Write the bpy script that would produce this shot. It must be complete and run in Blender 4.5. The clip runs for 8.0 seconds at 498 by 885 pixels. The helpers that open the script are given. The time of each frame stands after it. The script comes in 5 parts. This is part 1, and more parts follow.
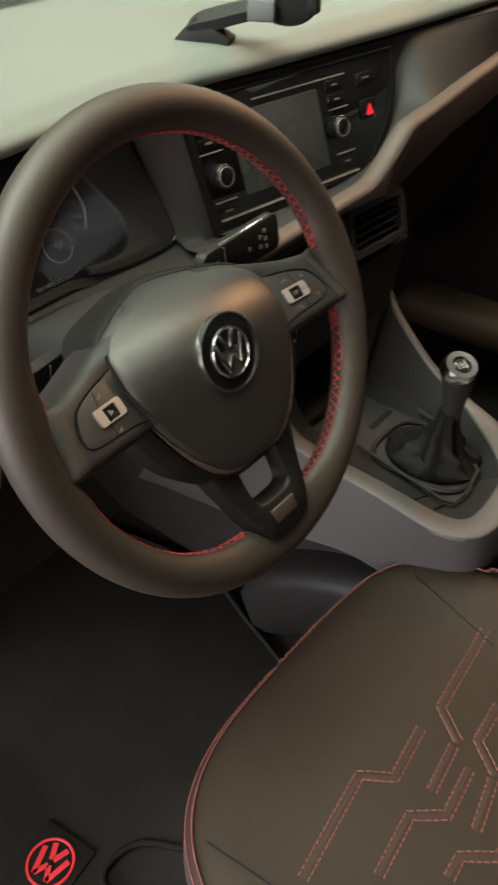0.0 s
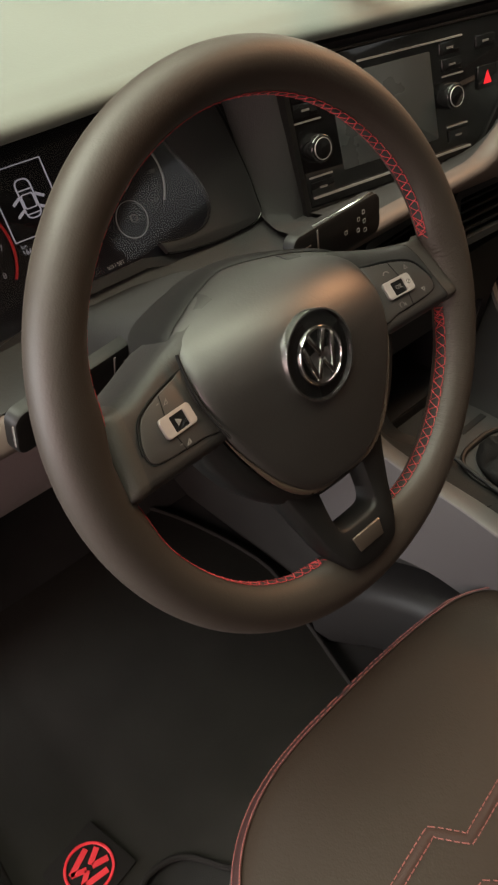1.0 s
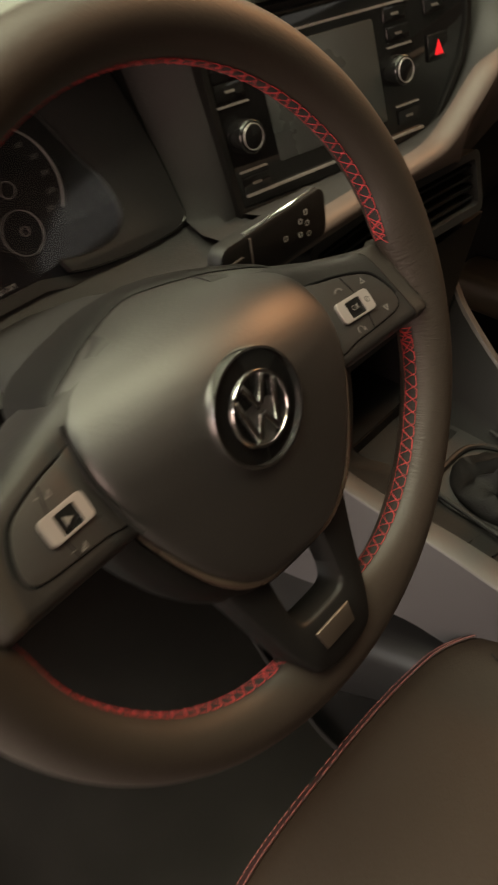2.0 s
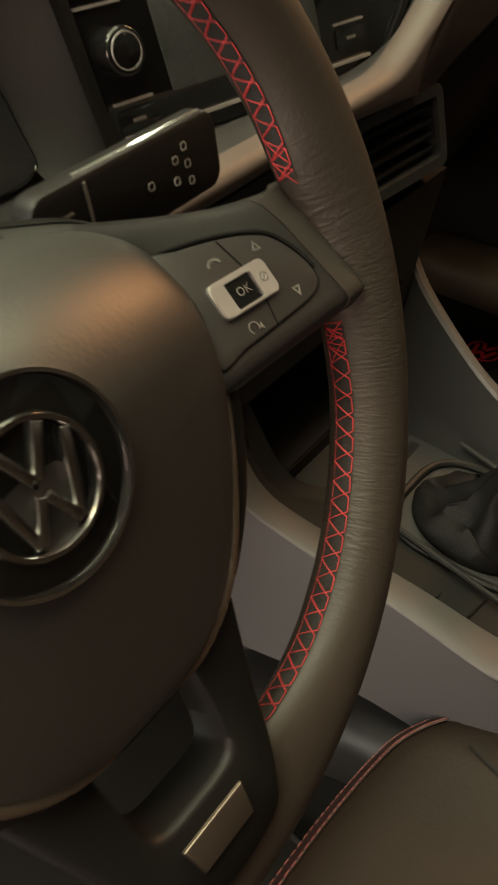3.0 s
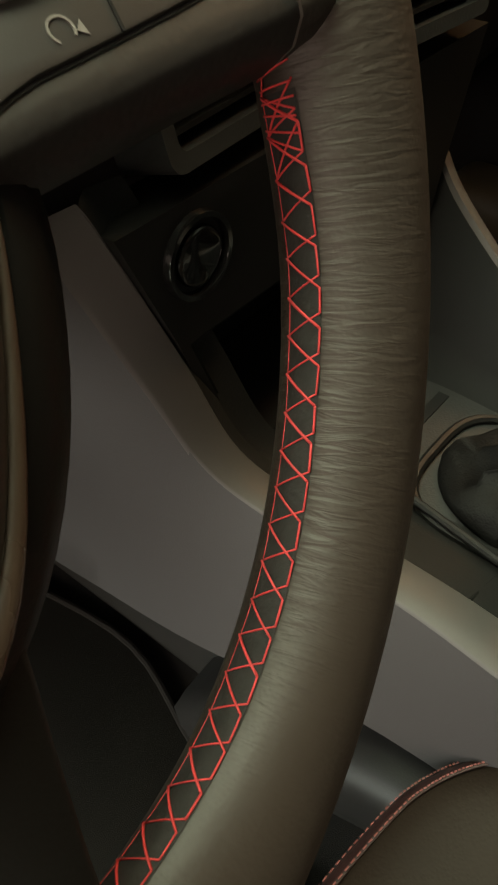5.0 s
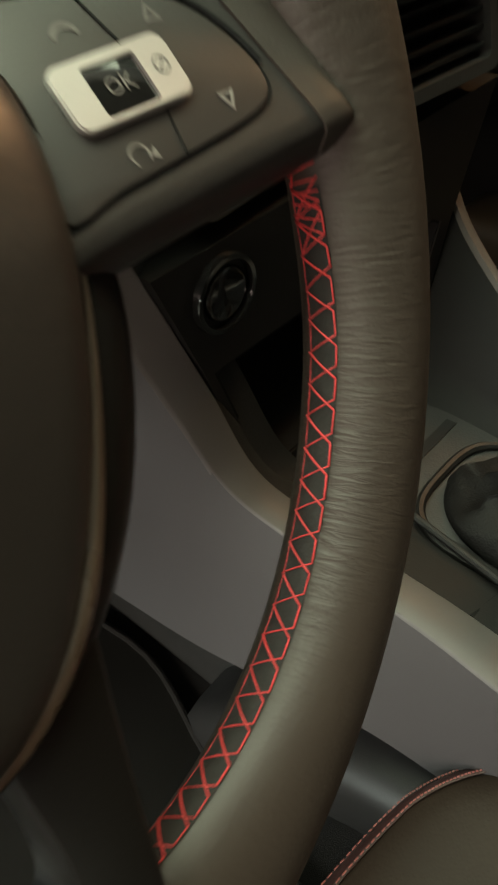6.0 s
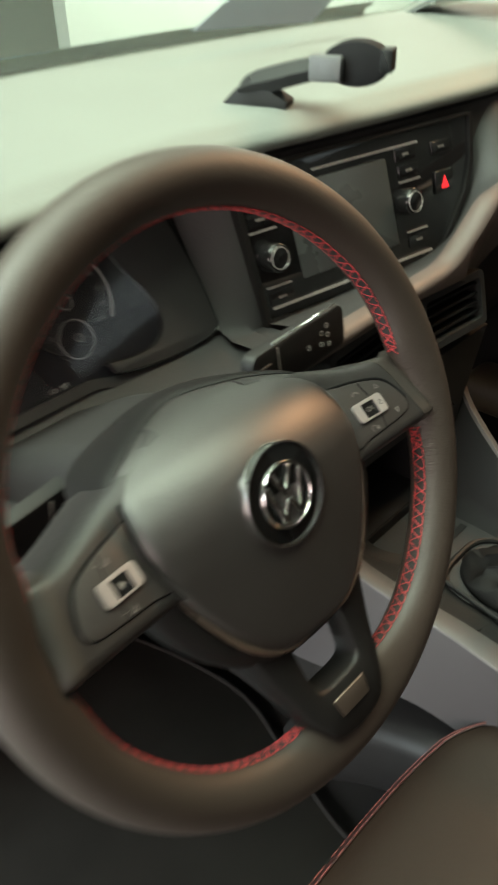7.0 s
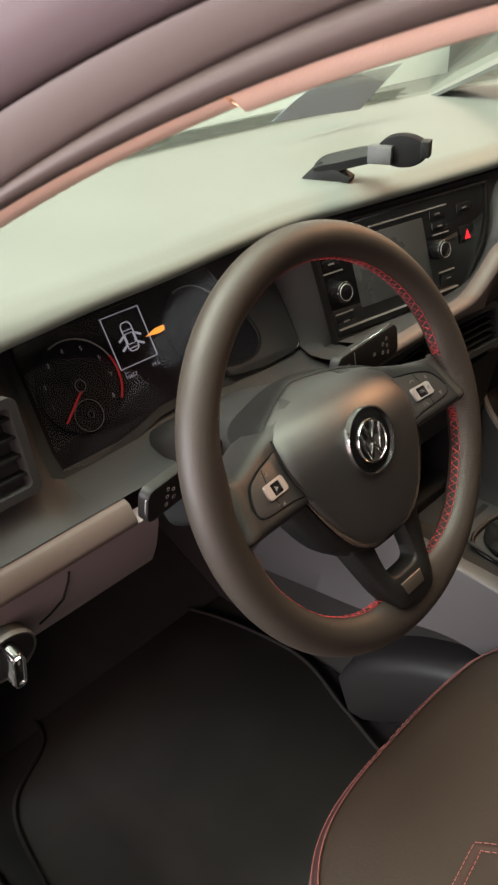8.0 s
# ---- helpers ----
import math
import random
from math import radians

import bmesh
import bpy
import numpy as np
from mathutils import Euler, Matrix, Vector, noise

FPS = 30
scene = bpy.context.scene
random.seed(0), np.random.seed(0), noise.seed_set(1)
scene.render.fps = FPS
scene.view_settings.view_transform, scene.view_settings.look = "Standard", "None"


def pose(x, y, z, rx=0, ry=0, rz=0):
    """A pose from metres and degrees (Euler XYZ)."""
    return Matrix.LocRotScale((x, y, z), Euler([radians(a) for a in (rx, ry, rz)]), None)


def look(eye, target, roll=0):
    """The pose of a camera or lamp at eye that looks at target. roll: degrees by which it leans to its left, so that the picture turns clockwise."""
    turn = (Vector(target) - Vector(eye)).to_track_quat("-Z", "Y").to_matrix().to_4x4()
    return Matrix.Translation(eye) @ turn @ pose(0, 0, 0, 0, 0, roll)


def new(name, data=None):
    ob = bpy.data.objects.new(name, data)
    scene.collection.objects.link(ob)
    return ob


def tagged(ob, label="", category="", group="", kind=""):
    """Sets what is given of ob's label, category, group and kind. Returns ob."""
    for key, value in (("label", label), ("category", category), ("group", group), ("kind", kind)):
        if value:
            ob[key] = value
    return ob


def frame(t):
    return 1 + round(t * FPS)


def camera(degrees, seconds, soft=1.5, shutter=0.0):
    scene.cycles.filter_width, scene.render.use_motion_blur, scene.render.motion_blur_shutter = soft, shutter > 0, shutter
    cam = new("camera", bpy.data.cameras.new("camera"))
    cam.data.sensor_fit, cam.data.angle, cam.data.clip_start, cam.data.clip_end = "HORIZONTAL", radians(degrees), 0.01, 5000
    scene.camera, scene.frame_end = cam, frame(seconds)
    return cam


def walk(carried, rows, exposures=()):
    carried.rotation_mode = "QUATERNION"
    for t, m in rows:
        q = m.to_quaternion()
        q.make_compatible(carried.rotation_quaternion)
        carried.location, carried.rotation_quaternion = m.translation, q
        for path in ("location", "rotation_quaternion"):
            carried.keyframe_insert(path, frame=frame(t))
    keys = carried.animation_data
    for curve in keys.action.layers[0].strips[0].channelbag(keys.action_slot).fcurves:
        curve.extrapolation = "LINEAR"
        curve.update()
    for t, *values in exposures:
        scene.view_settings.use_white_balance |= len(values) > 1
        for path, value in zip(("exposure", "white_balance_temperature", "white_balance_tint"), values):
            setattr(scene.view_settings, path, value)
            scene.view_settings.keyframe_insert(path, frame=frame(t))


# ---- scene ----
cam = camera(35.18, 8.0, soft=2.2, shutter=0.5)
# The car stands with its steering wheel's centre at x = 0, y = 0; x points to the passenger, y to the bonnet.
ZC = 1.0
PATH = [
    (0, -0.3726, -0.3409, 0.3207, -50.79, -39.72, -0.30),
    (0.5, -0.3395, -0.3089, 0.3045, -45.65, -40.80, -0.66),
    (1, -0.3213, -0.2811, 0.2918, -44.45, -41.63, -0.75),
    (1.5, -0.2841, -0.2456, 0.2728, -45.46, -41.90, -1.21),
    (2, -0.2225, -0.2090, 0.2417, -48.52, -42.10, -1.46),
    (2.2, -0.1863, -0.1904, 0.2186, -49.70, -42.24, -1.58),
    (3.3, -0.0516, -0.1359, 0.1168, -52.29, -43.37, -0.31),
    (3.5, -0.0414, -0.1304, 0.0991, -52.67, -43.42, -0.29),
    (4, -0.0063, -0.1282, 0.0657, -51.15, -44.25, -0.99),
    (4.2, 0.0009, -0.1241, 0.0569, -50.75, -44.58, -1.24),
    (5.3, 0.0297, -0.1066, 0.0214, -48.48, -44.88, -2.87),
    (5.5, 0.0304, -0.1062, 0.0225, -48.23, -44.55, -3.05),
    (6, 0.0079, -0.1197, 0.0502, -47.74, -43.79, -2.14),
    (6.3, -0.0402, -0.1381, 0.0997, -47.99, -41.44, -2.41),
    (6.5, -0.0977, -0.1649, 0.1622, -47.87, -39.26, -1.83),
    (6.7, -0.1704, -0.1928, 0.2217, -48.78, -37.57, -0.02),
    (7, -0.2643, -0.2362, 0.2743, -47.28, -35.01, -1.16),
    (7.2, -0.3429, -0.2620, 0.2999, -47.18, -33.95, -0.65),
    (7.5, -0.4279, -0.3022, 0.3232, -46.03, -32.78, -1.30),
    (8, -0.4842, -0.3414, 0.3601, -45.91, -32.09, -1.90),
]
walk(cam, [(t, pose(x, y, z + ZC, 90 + pitch, 0, yaw) @ pose(0, 0, 0, 0, 0, roll)) for t, x, y, z, yaw, pitch, roll in PATH],
     exposures=[(0.0, -0.25, 6750, 14), (0.5, -0.08, 7000, 16), (1.0, -0.22, 7050, 18), (2.0, -0.4, 8000, 18), (3.5, -0.4, 8200, 8), (5.5, -0.24, 7300, 2), (6.2, 0.0, 6900, 2), (6.55, 0.42, 5900, -6), (7.0, 0.2, 6500, 5), (7.5, 0.22, 7200, 19), (8.0, 0.05, 6700, 18)])

# ---- light ----
world = bpy.data.worlds.new("garage_air")
scene.world = world
world.use_nodes = True
world.node_tree.nodes["Background"].inputs["Color"].default_value = (0.93, 1.0, 0.88, 1)
world.node_tree.nodes["Background"].inputs["Strength"].default_value = 0.1


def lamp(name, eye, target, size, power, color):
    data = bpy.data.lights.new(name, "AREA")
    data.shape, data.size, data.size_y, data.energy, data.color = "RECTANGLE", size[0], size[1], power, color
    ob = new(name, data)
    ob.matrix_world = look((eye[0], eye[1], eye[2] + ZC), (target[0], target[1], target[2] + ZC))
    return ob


lamp("overhead_area_light", (0.0, 0.65, 2.4), (0.0, 0.55, 0.0), (2.8, 2.0), 175, (0.93, 1.0, 0.84))
lamp("overhead_area_light", (-1.0, 0.75, 2.3), (-0.3, 0.1, 0.0), (1.2, 1.2), 130, (0.9, 1.0, 0.9))
# Unseen lamp, added only to brighten the white wall ahead of the car.
lamp("overhead_area_light", (6.3, 3.4, 2.4), (6.3, 4.2, 0.0), (3.0, 0.8), 320, (0.94, 1.0, 0.88))
# Unseen fill lamps, added to brighten the driver's side from the left.
lamp("door_side_fill", (-2.6, -0.4, 0.45), (0.0, 0.0, -0.3), (1.6, 1.3), 70, (1.0, 0.78, 0.75))
lamp("left_front_fill", (-3.0, 0.9, 0.5), (0.0, 0.0, 0.0), (1.5, 1.5), 170, (0.84, 0.96, 1.0))
lamp("passenger_side_light", (2.15, -2.45, 1.3), (0.3, 0.0, 0.1), (0.9, 0.26), 0.45, (0.88, 0.98, 1.0))
lamp("warm_wall_light", (2.0, 0.0, 1.2), (0.0, 0.0, 0.0), (0.5, 0.5), 28, (1.0, 0.5, 0.24))



# ---- materials ----
def material(name, color, rough=0.5, metal=0.0, bump=0.0, scale=400.0, detail=3.0, vary=0.12, patch=9.0, spec=0.5, coat=0.0, worn=0.08):
    m = bpy.data.materials.new(name)
    m.use_nodes = True
    nodes, links = m.node_tree.nodes, m.node_tree.links
    b = nodes["Principled BSDF"]
    b.inputs["Metallic"].default_value = metal
    b.inputs["Specular IOR Level"].default_value = spec
    b.inputs["Coat Weight"].default_value = coat
    co = nodes.new("ShaderNodeTexCoord")
    big = nodes.new("ShaderNodeTexNoise")
    big.inputs["Scale"].default_value, big.inputs["Detail"].default_value = patch, 5.0
    links.new(co.outputs["Object"], big.inputs["Vector"])
    mix = nodes.new("ShaderNodeMix")
    mix.data_type = "RGBA"
    mix.inputs["A"].default_value = (*[c * (1 - vary) for c in color], 1)
    mix.inputs["B"].default_value = (*[min(1, c * (1 + vary)) for c in color], 1)
    links.new(big.outputs["Fac"], mix.inputs["Factor"])
    links.new(mix.outputs["Result"], b.inputs["Base Color"])
    fine = nodes.new("ShaderNodeTexNoise")
    fine.inputs["Scale"].default_value, fine.inputs["Detail"].default_value = scale, detail
    links.new(co.outputs["Object"], fine.inputs["Vector"])
    rr = nodes.new("ShaderNodeMapRange")
    rr.inputs["To Min"].default_value, rr.inputs["To Max"].default_value = max(0.02, rough - worn), min(1, rough + worn)
    links.new(big.outputs["Fac"], rr.inputs["Value"])
    links.new(rr.outputs["Result"], b.inputs["Roughness"])
    if bump:
        bp = nodes.new("ShaderNodeBump")
        bp.inputs["Strength"].default_value, bp.inputs["Distance"].default_value = bump, 0.0006
        links.new(fine.outputs["Fac"], bp.inputs["Height"])
        links.new(bp.outputs["Normal"], b.inputs["Normal"])
    return m


def grain(name, color, rough, scale, bump, dist=0.0005, spec=0.5, vary=0.1):
    """Moulded plastic or leather with a pebbled skin: cells of two sizes."""
    m = material(name, color, rough, spec=spec, vary=vary)
    nodes, links = m.node_tree.nodes, m.node_tree.links
    co = nodes.new("ShaderNodeTexCoord")
    cell = nodes.new("ShaderNodeTexVoronoi")
    cell.feature = "SMOOTH_F1"
    cell.inputs["Scale"].default_value = scale
    warp = nodes.new("ShaderNodeTexNoise")
    warp.inputs["Scale"].default_value = scale * 0.35
    add = nodes.new("ShaderNodeMath")
    links.new(co.outputs["Object"], cell.inputs["Vector"])
    links.new(co.outputs["Object"], warp.inputs["Vector"])
    links.new(cell.outputs["Distance"], add.inputs[0])
    links.new(warp.outputs["Fac"], add.inputs[1])
    bp = nodes.new("ShaderNodeBump")
    bp.inputs["Strength"].default_value, bp.inputs["Distance"].default_value = bump, dist
    links.new(add.outputs["Value"], bp.inputs["Height"])
    links.new(bp.outputs["Normal"], nodes["Principled BSDF"].inputs["Normal"])
    return m


def wrapped_leather(name, color, rough):
    """Hand-sewn leather round the rim: fine grain, and creases across the tube, pulled in by the stitches."""
    m = grain(name, color, rough, 900.0, 0.25, 0.0003, spec=0.46)
    nodes, links = m.node_tree.nodes, m.node_tree.links
    uv = nodes.new("ShaderNodeUVMap")
    uv.uv_map = "along"
    stretch = nodes.new("ShaderNodeMapping")
    stretch.inputs["Scale"].default_value = (500.0, 9.0, 1.0)
    links.new(uv.outputs["UV"], stretch.inputs["Vector"])
    crease = nodes.new("ShaderNodeTexNoise")
    crease.inputs["Scale"].default_value, crease.inputs["Detail"].default_value, crease.inputs["Distortion"].default_value = 1.0, 2.5, 0.7
    links.new(stretch.outputs["Vector"], crease.inputs["Vector"])
    ridge = nodes.new("ShaderNodeMapRange")
    ridge.inputs["From Min"].default_value, ridge.inputs["From Max"].default_value = 0.34, 0.66
    links.new(crease.outputs["Fac"], ridge.inputs["Value"])
    patchy = nodes.new("ShaderNodeTexNoise")
    patchy.inputs["Scale"].default_value = 6.0
    links.new(uv.outputs["UV"], patchy.inputs["Vector"])
    where = nodes.new("ShaderNodeVertexColor")
    where.layer_name = "pulled"
    power = nodes.new("ShaderNodeMath")
    power.operation = "MULTIPLY"
    links.new(where.outputs["Color"], power.inputs[0])
    links.new(ridge.outputs["Result"], power.inputs[1])
    bp = nodes.new("ShaderNodeBump")
    bp.inputs["Strength"].default_value, bp.inputs["Distance"].default_value = 0.29, 0.001
    links.new(power.outputs["Value"], bp.inputs["Height"])
    old = nodes["Principled BSDF"].inputs["Normal"].links[0].from_socket
    links.new(old, bp.inputs["Normal"])
    links.new(bp.outputs["Normal"], nodes["Principled BSDF"].inputs["Normal"])
    return m


def glow(name, color, strength):
    m = bpy.data.materials.new(name)
    m.use_nodes = True
    b = m.node_tree.nodes["Principled BSDF"]
    b.inputs["Base Color"].default_value = (*[c * 0.3 for c in color], 1)
    b.inputs["Emission Color"].default_value, b.inputs["Emission Strength"].default_value = (*color, 1), strength
    return m


def clear(name, tint, gloss, rough=0.02):
    m = bpy.data.materials.new(name)
    m.use_nodes = True
    nodes, links = m.node_tree.nodes, m.node_tree.links
    nodes.remove(nodes["Principled BSDF"])
    a, g, mix = nodes.new("ShaderNodeBsdfTransparent"), nodes.new("ShaderNodeBsdfGlossy"), nodes.new("ShaderNodeMixShader")
    a.inputs["Color"].default_value = (*tint, 1)
    g.inputs["Roughness"].default_value = rough
    f = nodes.new("ShaderNodeLayerWeight")
    bent, sheen = nodes.new("ShaderNodeMath"), nodes.new("ShaderNodeMath")
    bent.operation, sheen.operation = "POWER", "MULTIPLY_ADD"
    bent.inputs[1].default_value, sheen.inputs[1].default_value, sheen.inputs[2].default_value = 4.0, gloss, 0.04 * gloss
    links.new(f.outputs["Facing"], bent.inputs[0])
    links.new(bent.outputs["Value"], sheen.inputs[0])
    links.new(sheen.outputs["Value"], mix.inputs["Fac"])
    links.new(a.outputs["BSDF"], mix.inputs[1])
    links.new(g.outputs["BSDF"], mix.inputs[2])
    links.new(mix.outputs["Shader"], nodes["Material Output"].inputs["Surface"])
    return m


RIM_LEATHER = wrapped_leather("rim_leather", (0.024, 0.0178, 0.0132), 0.56)
PLAIN_LEATHER = grain("spoke_leather", (0.026, 0.0215, 0.0175), 0.5, 900.0, 0.3, 0.0003)
SEAM_FELT = material("raw_leather_edge", (0.013, 0.012, 0.011), 0.75, bump=1.0, scale=300, vary=0.5, patch=240, spec=0.35)
RED_THREAD = material("red_thread", (0.5, 0.035, 0.04), 0.65, bump=0.3, scale=2500)
PAD_SKIN = grain("airbag_skin", (0.0122, 0.0104, 0.009), 0.45, 620.0, 0.15, 0.0004, spec=1.0)
SPOKE_SKIN = grain("spoke_skin", (0.0115, 0.0102, 0.0092), 0.5, 620.0, 0.2, 0.0004, spec=0.55)
SATIN_BLACK = grain("satin_black_plastic", (0.012, 0.0112, 0.0108), 0.5, 900.0, 0.15, 0.0003, spec=0.3)
STALK_BLACK = grain("stalk_plastic", (0.007, 0.0066, 0.0062), 0.48, 1100.0, 0.15, 0.0003, spec=0.22)
# Bronze tint imitates warm light mirrored in the dark lip.
LIP_GLINT = material("lip_glint", (0.06, 0.042, 0.03), 0.28, vary=0.05, spec=0.9)
INLAY_METAL = material("inlay_metal", (0.2, 0.16, 0.13), 0.34, metal=0.9, vary=0.06, bump=0.1, scale=900)
KEY_BLACK = grain("key_plastic", (0.021, 0.018, 0.016), 0.46, 1200.0, 0.1, 0.0002, spec=0.7)
PIANO_BLACK = material("gloss_black", (0.006, 0.006, 0.006), 0.07, vary=0.05, worn=0.02, coat=0.4)
CHROME = material("chrome", (0.82, 0.82, 0.82), 0.17, metal=1.0, vary=0.03, worn=0.03)
BADGE_METAL = material("badge_chrome", (0.6, 0.6, 0.59), 0.18, metal=1.0, vary=0.03, worn=0.03)
SATIN_METAL = material("satin_silver", (0.58, 0.55, 0.53), 0.42, metal=0.85, vary=0.05, bump=0.1, scale=900)
# Strong windscreen light on the grey top pad is put into this colour.
DASH_PAD_LIT = grain("dash_pad_lit", (0.116, 0.129, 0.113), 0.62, 420.0, 0.16, 0.0005, spec=0.4)
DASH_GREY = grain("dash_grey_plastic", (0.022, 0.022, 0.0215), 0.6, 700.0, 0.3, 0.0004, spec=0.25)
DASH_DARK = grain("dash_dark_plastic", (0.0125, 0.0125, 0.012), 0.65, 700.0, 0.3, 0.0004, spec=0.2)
TRIM_BEIGE = grain("trim_greige_paint", (0.071, 0.053, 0.0455), 0.5, 1500.0, 0.06, 0.0002, spec=0.28)
TRIM_CONSOLE = grain("console_edge_paint", (0.072, 0.066, 0.063), 0.5, 1500.0, 0.06, 0.0002, spec=0.3)
CONSOLE_GREY = grain("console_grey_plastic", (0.043, 0.0405, 0.041), 0.6, 800.0, 0.2, 0.0003, spec=0.22)
# Pinkish light from the door side is mixed into the knee panel's grey.
KNEE_PINK_LIT = grain("knee_panel_plastic", (0.145, 0.112, 0.112), 0.5, 800.0, 0.3, 0.0004)
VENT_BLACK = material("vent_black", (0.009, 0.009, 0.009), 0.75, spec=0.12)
SCREEN = material("dark_screen", (0.045, 0.047, 0.045), 0.28, vary=0.05, worn=0.03)
GAUGE_FACE = material("gauge_face", (0.006, 0.006, 0.008), 0.55, vary=0.1, spec=0.12)
GAUGE_LENS = clear("gauge_lens", (0.94, 0.94, 0.95), 0.75, 0.05)
MARK_WHITE = glow("white_marks", (0.85, 0.88, 1.0), 0.26)
MARK_SOFT = glow("dim_numerals", (0.8, 0.82, 0.9), 0.12)
MARK_DIM = material("printed_white", (0.24, 0.24, 0.23), 0.6)
MARK_GREY = material("printed_grey", (0.13, 0.12, 0.11), 0.6)
MARK_RED = glow("red_marks", (0.8, 0.02, 0.025), 0.14)
WARN_RED = glow("hazard_red", (1.0, 0.02, 0.03), 1.1)
AMBER_GLOW = glow("amber_glow", (1.0, 0.33, 0.04), 1.5)
HOLDER_GREY = material("holder_grey", (0.012, 0.013, 0.012), 0.6, bump=0.15, scale=900, spec=0.2)
HOLDER_LIGHT = material("holder_clamp_grey", (0.06, 0.063, 0.06), 0.5)
SEAT_LEATHER = grain("seat_leather", (0.019, 0.0123, 0.0082), 0.55, 620.0, 0.3, 0.0004, spec=0.22)
SEAT_SIDE = grain("seat_side_leather", (0.04, 0.032, 0.028), 0.5, 620.0, 0.4, 0.0005)
PIPING_RED = grain("edge_band_dark_red", (0.028, 0.0105, 0.0095), 0.5, 900.0, 0.3, 0.0003)
SEAT_RED = grain("seat_red_inlay", (0.03, 0.0155, 0.0115), 0.6, 900.0, 0.4, 0.0004, spec=0.25)
STITCH_RED = material("seat_red_thread", (0.25, 0.075, 0.065), 0.6, bump=0.3, scale=2500)
CARPET = material("carpet", (0.017, 0.0165, 0.0155), 0.95, bump=1.0, scale=900, vary=0.35, patch=14, spec=0.1)
MAT_RUBBER = material("floor_mat", (0.0185, 0.0178, 0.0155), 0.9, bump=1.0, scale=1100, vary=0.35, patch=10, spec=0.05)
MAT_EDGE = material("mat_binding", (0.0145, 0.0135, 0.0125), 0.95, bump=0.6, scale=1500, spec=0.05)
BADGE_RED = material("badge_red", (0.62, 0.02, 0.03), 0.55, bump=0.4, scale=1200)
BOOT_LEATHER = grain("boot_leather", (0.004, 0.0038, 0.0037), 0.6, 700.0, 0.4, 0.0006, spec=0.1)
BODY_PAINT = material("body_paint_silver", (0.11, 0.078, 0.083), 0.55, vary=0.05, spec=0.3)
RUBBER = material("door_seal_rubber", (0.07, 0.048, 0.042), 0.6, bump=0.2, scale=500)
CHANNEL_BROWN = material("door_channel_brown", (0.11, 0.082, 0.074), 0.55, bump=0.1, scale=300)
# Warm light on the pale trim is put into this salmon colour.
TRIM_SALMON_LIT = material("pillar_trim", (0.85, 0.56, 0.45), 0.75, bump=0.3, scale=700)
LINER = material("headliner_cloth", (0.5, 0.48, 0.43), 0.9, bump=0.5, scale=900)
DOOR_BROWN = material("door_brown", (0.07, 0.043, 0.024), 0.55, bump=0.2, scale=500)
DARK_TRIM = material("door_dark_trim", (0.012, 0.009, 0.0075), 0.7, bump=0.3, scale=500, spec=0.15)
WALL_WHITE = material("white_plaster", (0.8, 0.83, 0.78), 0.8, bump=0.3, scale=40, vary=0.06, patch=2)
WALL_GREY = material("grey_concrete", (0.17, 0.165, 0.155), 0.85, bump=0.4, scale=40)
FRIT = material("frit_black", (0.022, 0.027, 0.026), 0.6, spec=0.2)
BOX_BLUE = material("blue_plastic", (0.04, 0.2, 0.5), 0.4)
PATCH_BLUE = material("patch_blue_grey", (0.22, 0.27, 0.31), 0.4)
WINDSCREEN = clear("windscreen_glass", (0.93, 0.97, 0.93), 0.6)


# ---- building blocks ----
def thing(name, base, label, category, kind="", group=""):
    ob = new(name)
    ob.empty_display_size = 0.05
    ob.location = (base[0], base[1], base[2] + ZC)
    ob["base"] = [float(v) for v in base]
    return tagged(ob, label, category, group, kind)


def root(ob):
    while ob.parent:
        ob = ob.parent
    return ob


def part(name, bm, mat, parent=None, label="", smooth=True, angle=40.0):
    """Link a bmesh, given in car metres round the steering wheel's centre, as one mesh object under a thing or a part."""
    base = Vector(root(parent).get("base", (0, 0, -ZC)) if parent else (0, 0, -ZC))
    bmesh.ops.translate(bm, verts=bm.verts, vec=-base)
    bmesh.ops.recalc_face_normals(bm, faces=bm.faces)
    me = bpy.data.meshes.new(name)
    bm.to_mesh(me)
    bm.free()
    if smooth:
        me.shade_smooth()
        me.set_sharp_from_angle(angle=radians(angle))
    for one in mat if isinstance(mat, (list, tuple)) else [mat]:
        me.materials.append(one)
    ob = new(name, me)
    if parent:
        ob.parent = parent
    if label:
        ob["label"] = label
    return ob


def lone(name, bm, mat, label, category, kind="", smooth=True, angle=40.0, group=""):
    """A thing that is one mesh."""
    return tagged(part(name, bm, mat, None, "", smooth, angle), label, category, group, kind)


TILT = radians(24)
U, V, N = Vector((1, 0, 0)), Vector((0, math.sin(TILT), math.cos(TILT))), Vector((0, -math.cos(TILT), math.sin(TILT)))


def on_wheel(u, v, n):
    return U * u + V * v + N * n


class Face:
    """A tilted plane with its own right, up and out."""

    def __init__(self, origin, yaw=0.0, lean=0.0):
        turn = Euler((radians(-lean), 0, radians(yaw))).to_matrix()
        self.o = Vector(origin)
        self.r, self.u, self.n = turn @ Vector((1, 0, 0)), turn @ Vector((0, 0, 1)), turn @ Vector((0, -1, 0))

    def __call__(self, a, b, c=0.0):
        return self.o + self.r * a + self.u * b + self.n * c


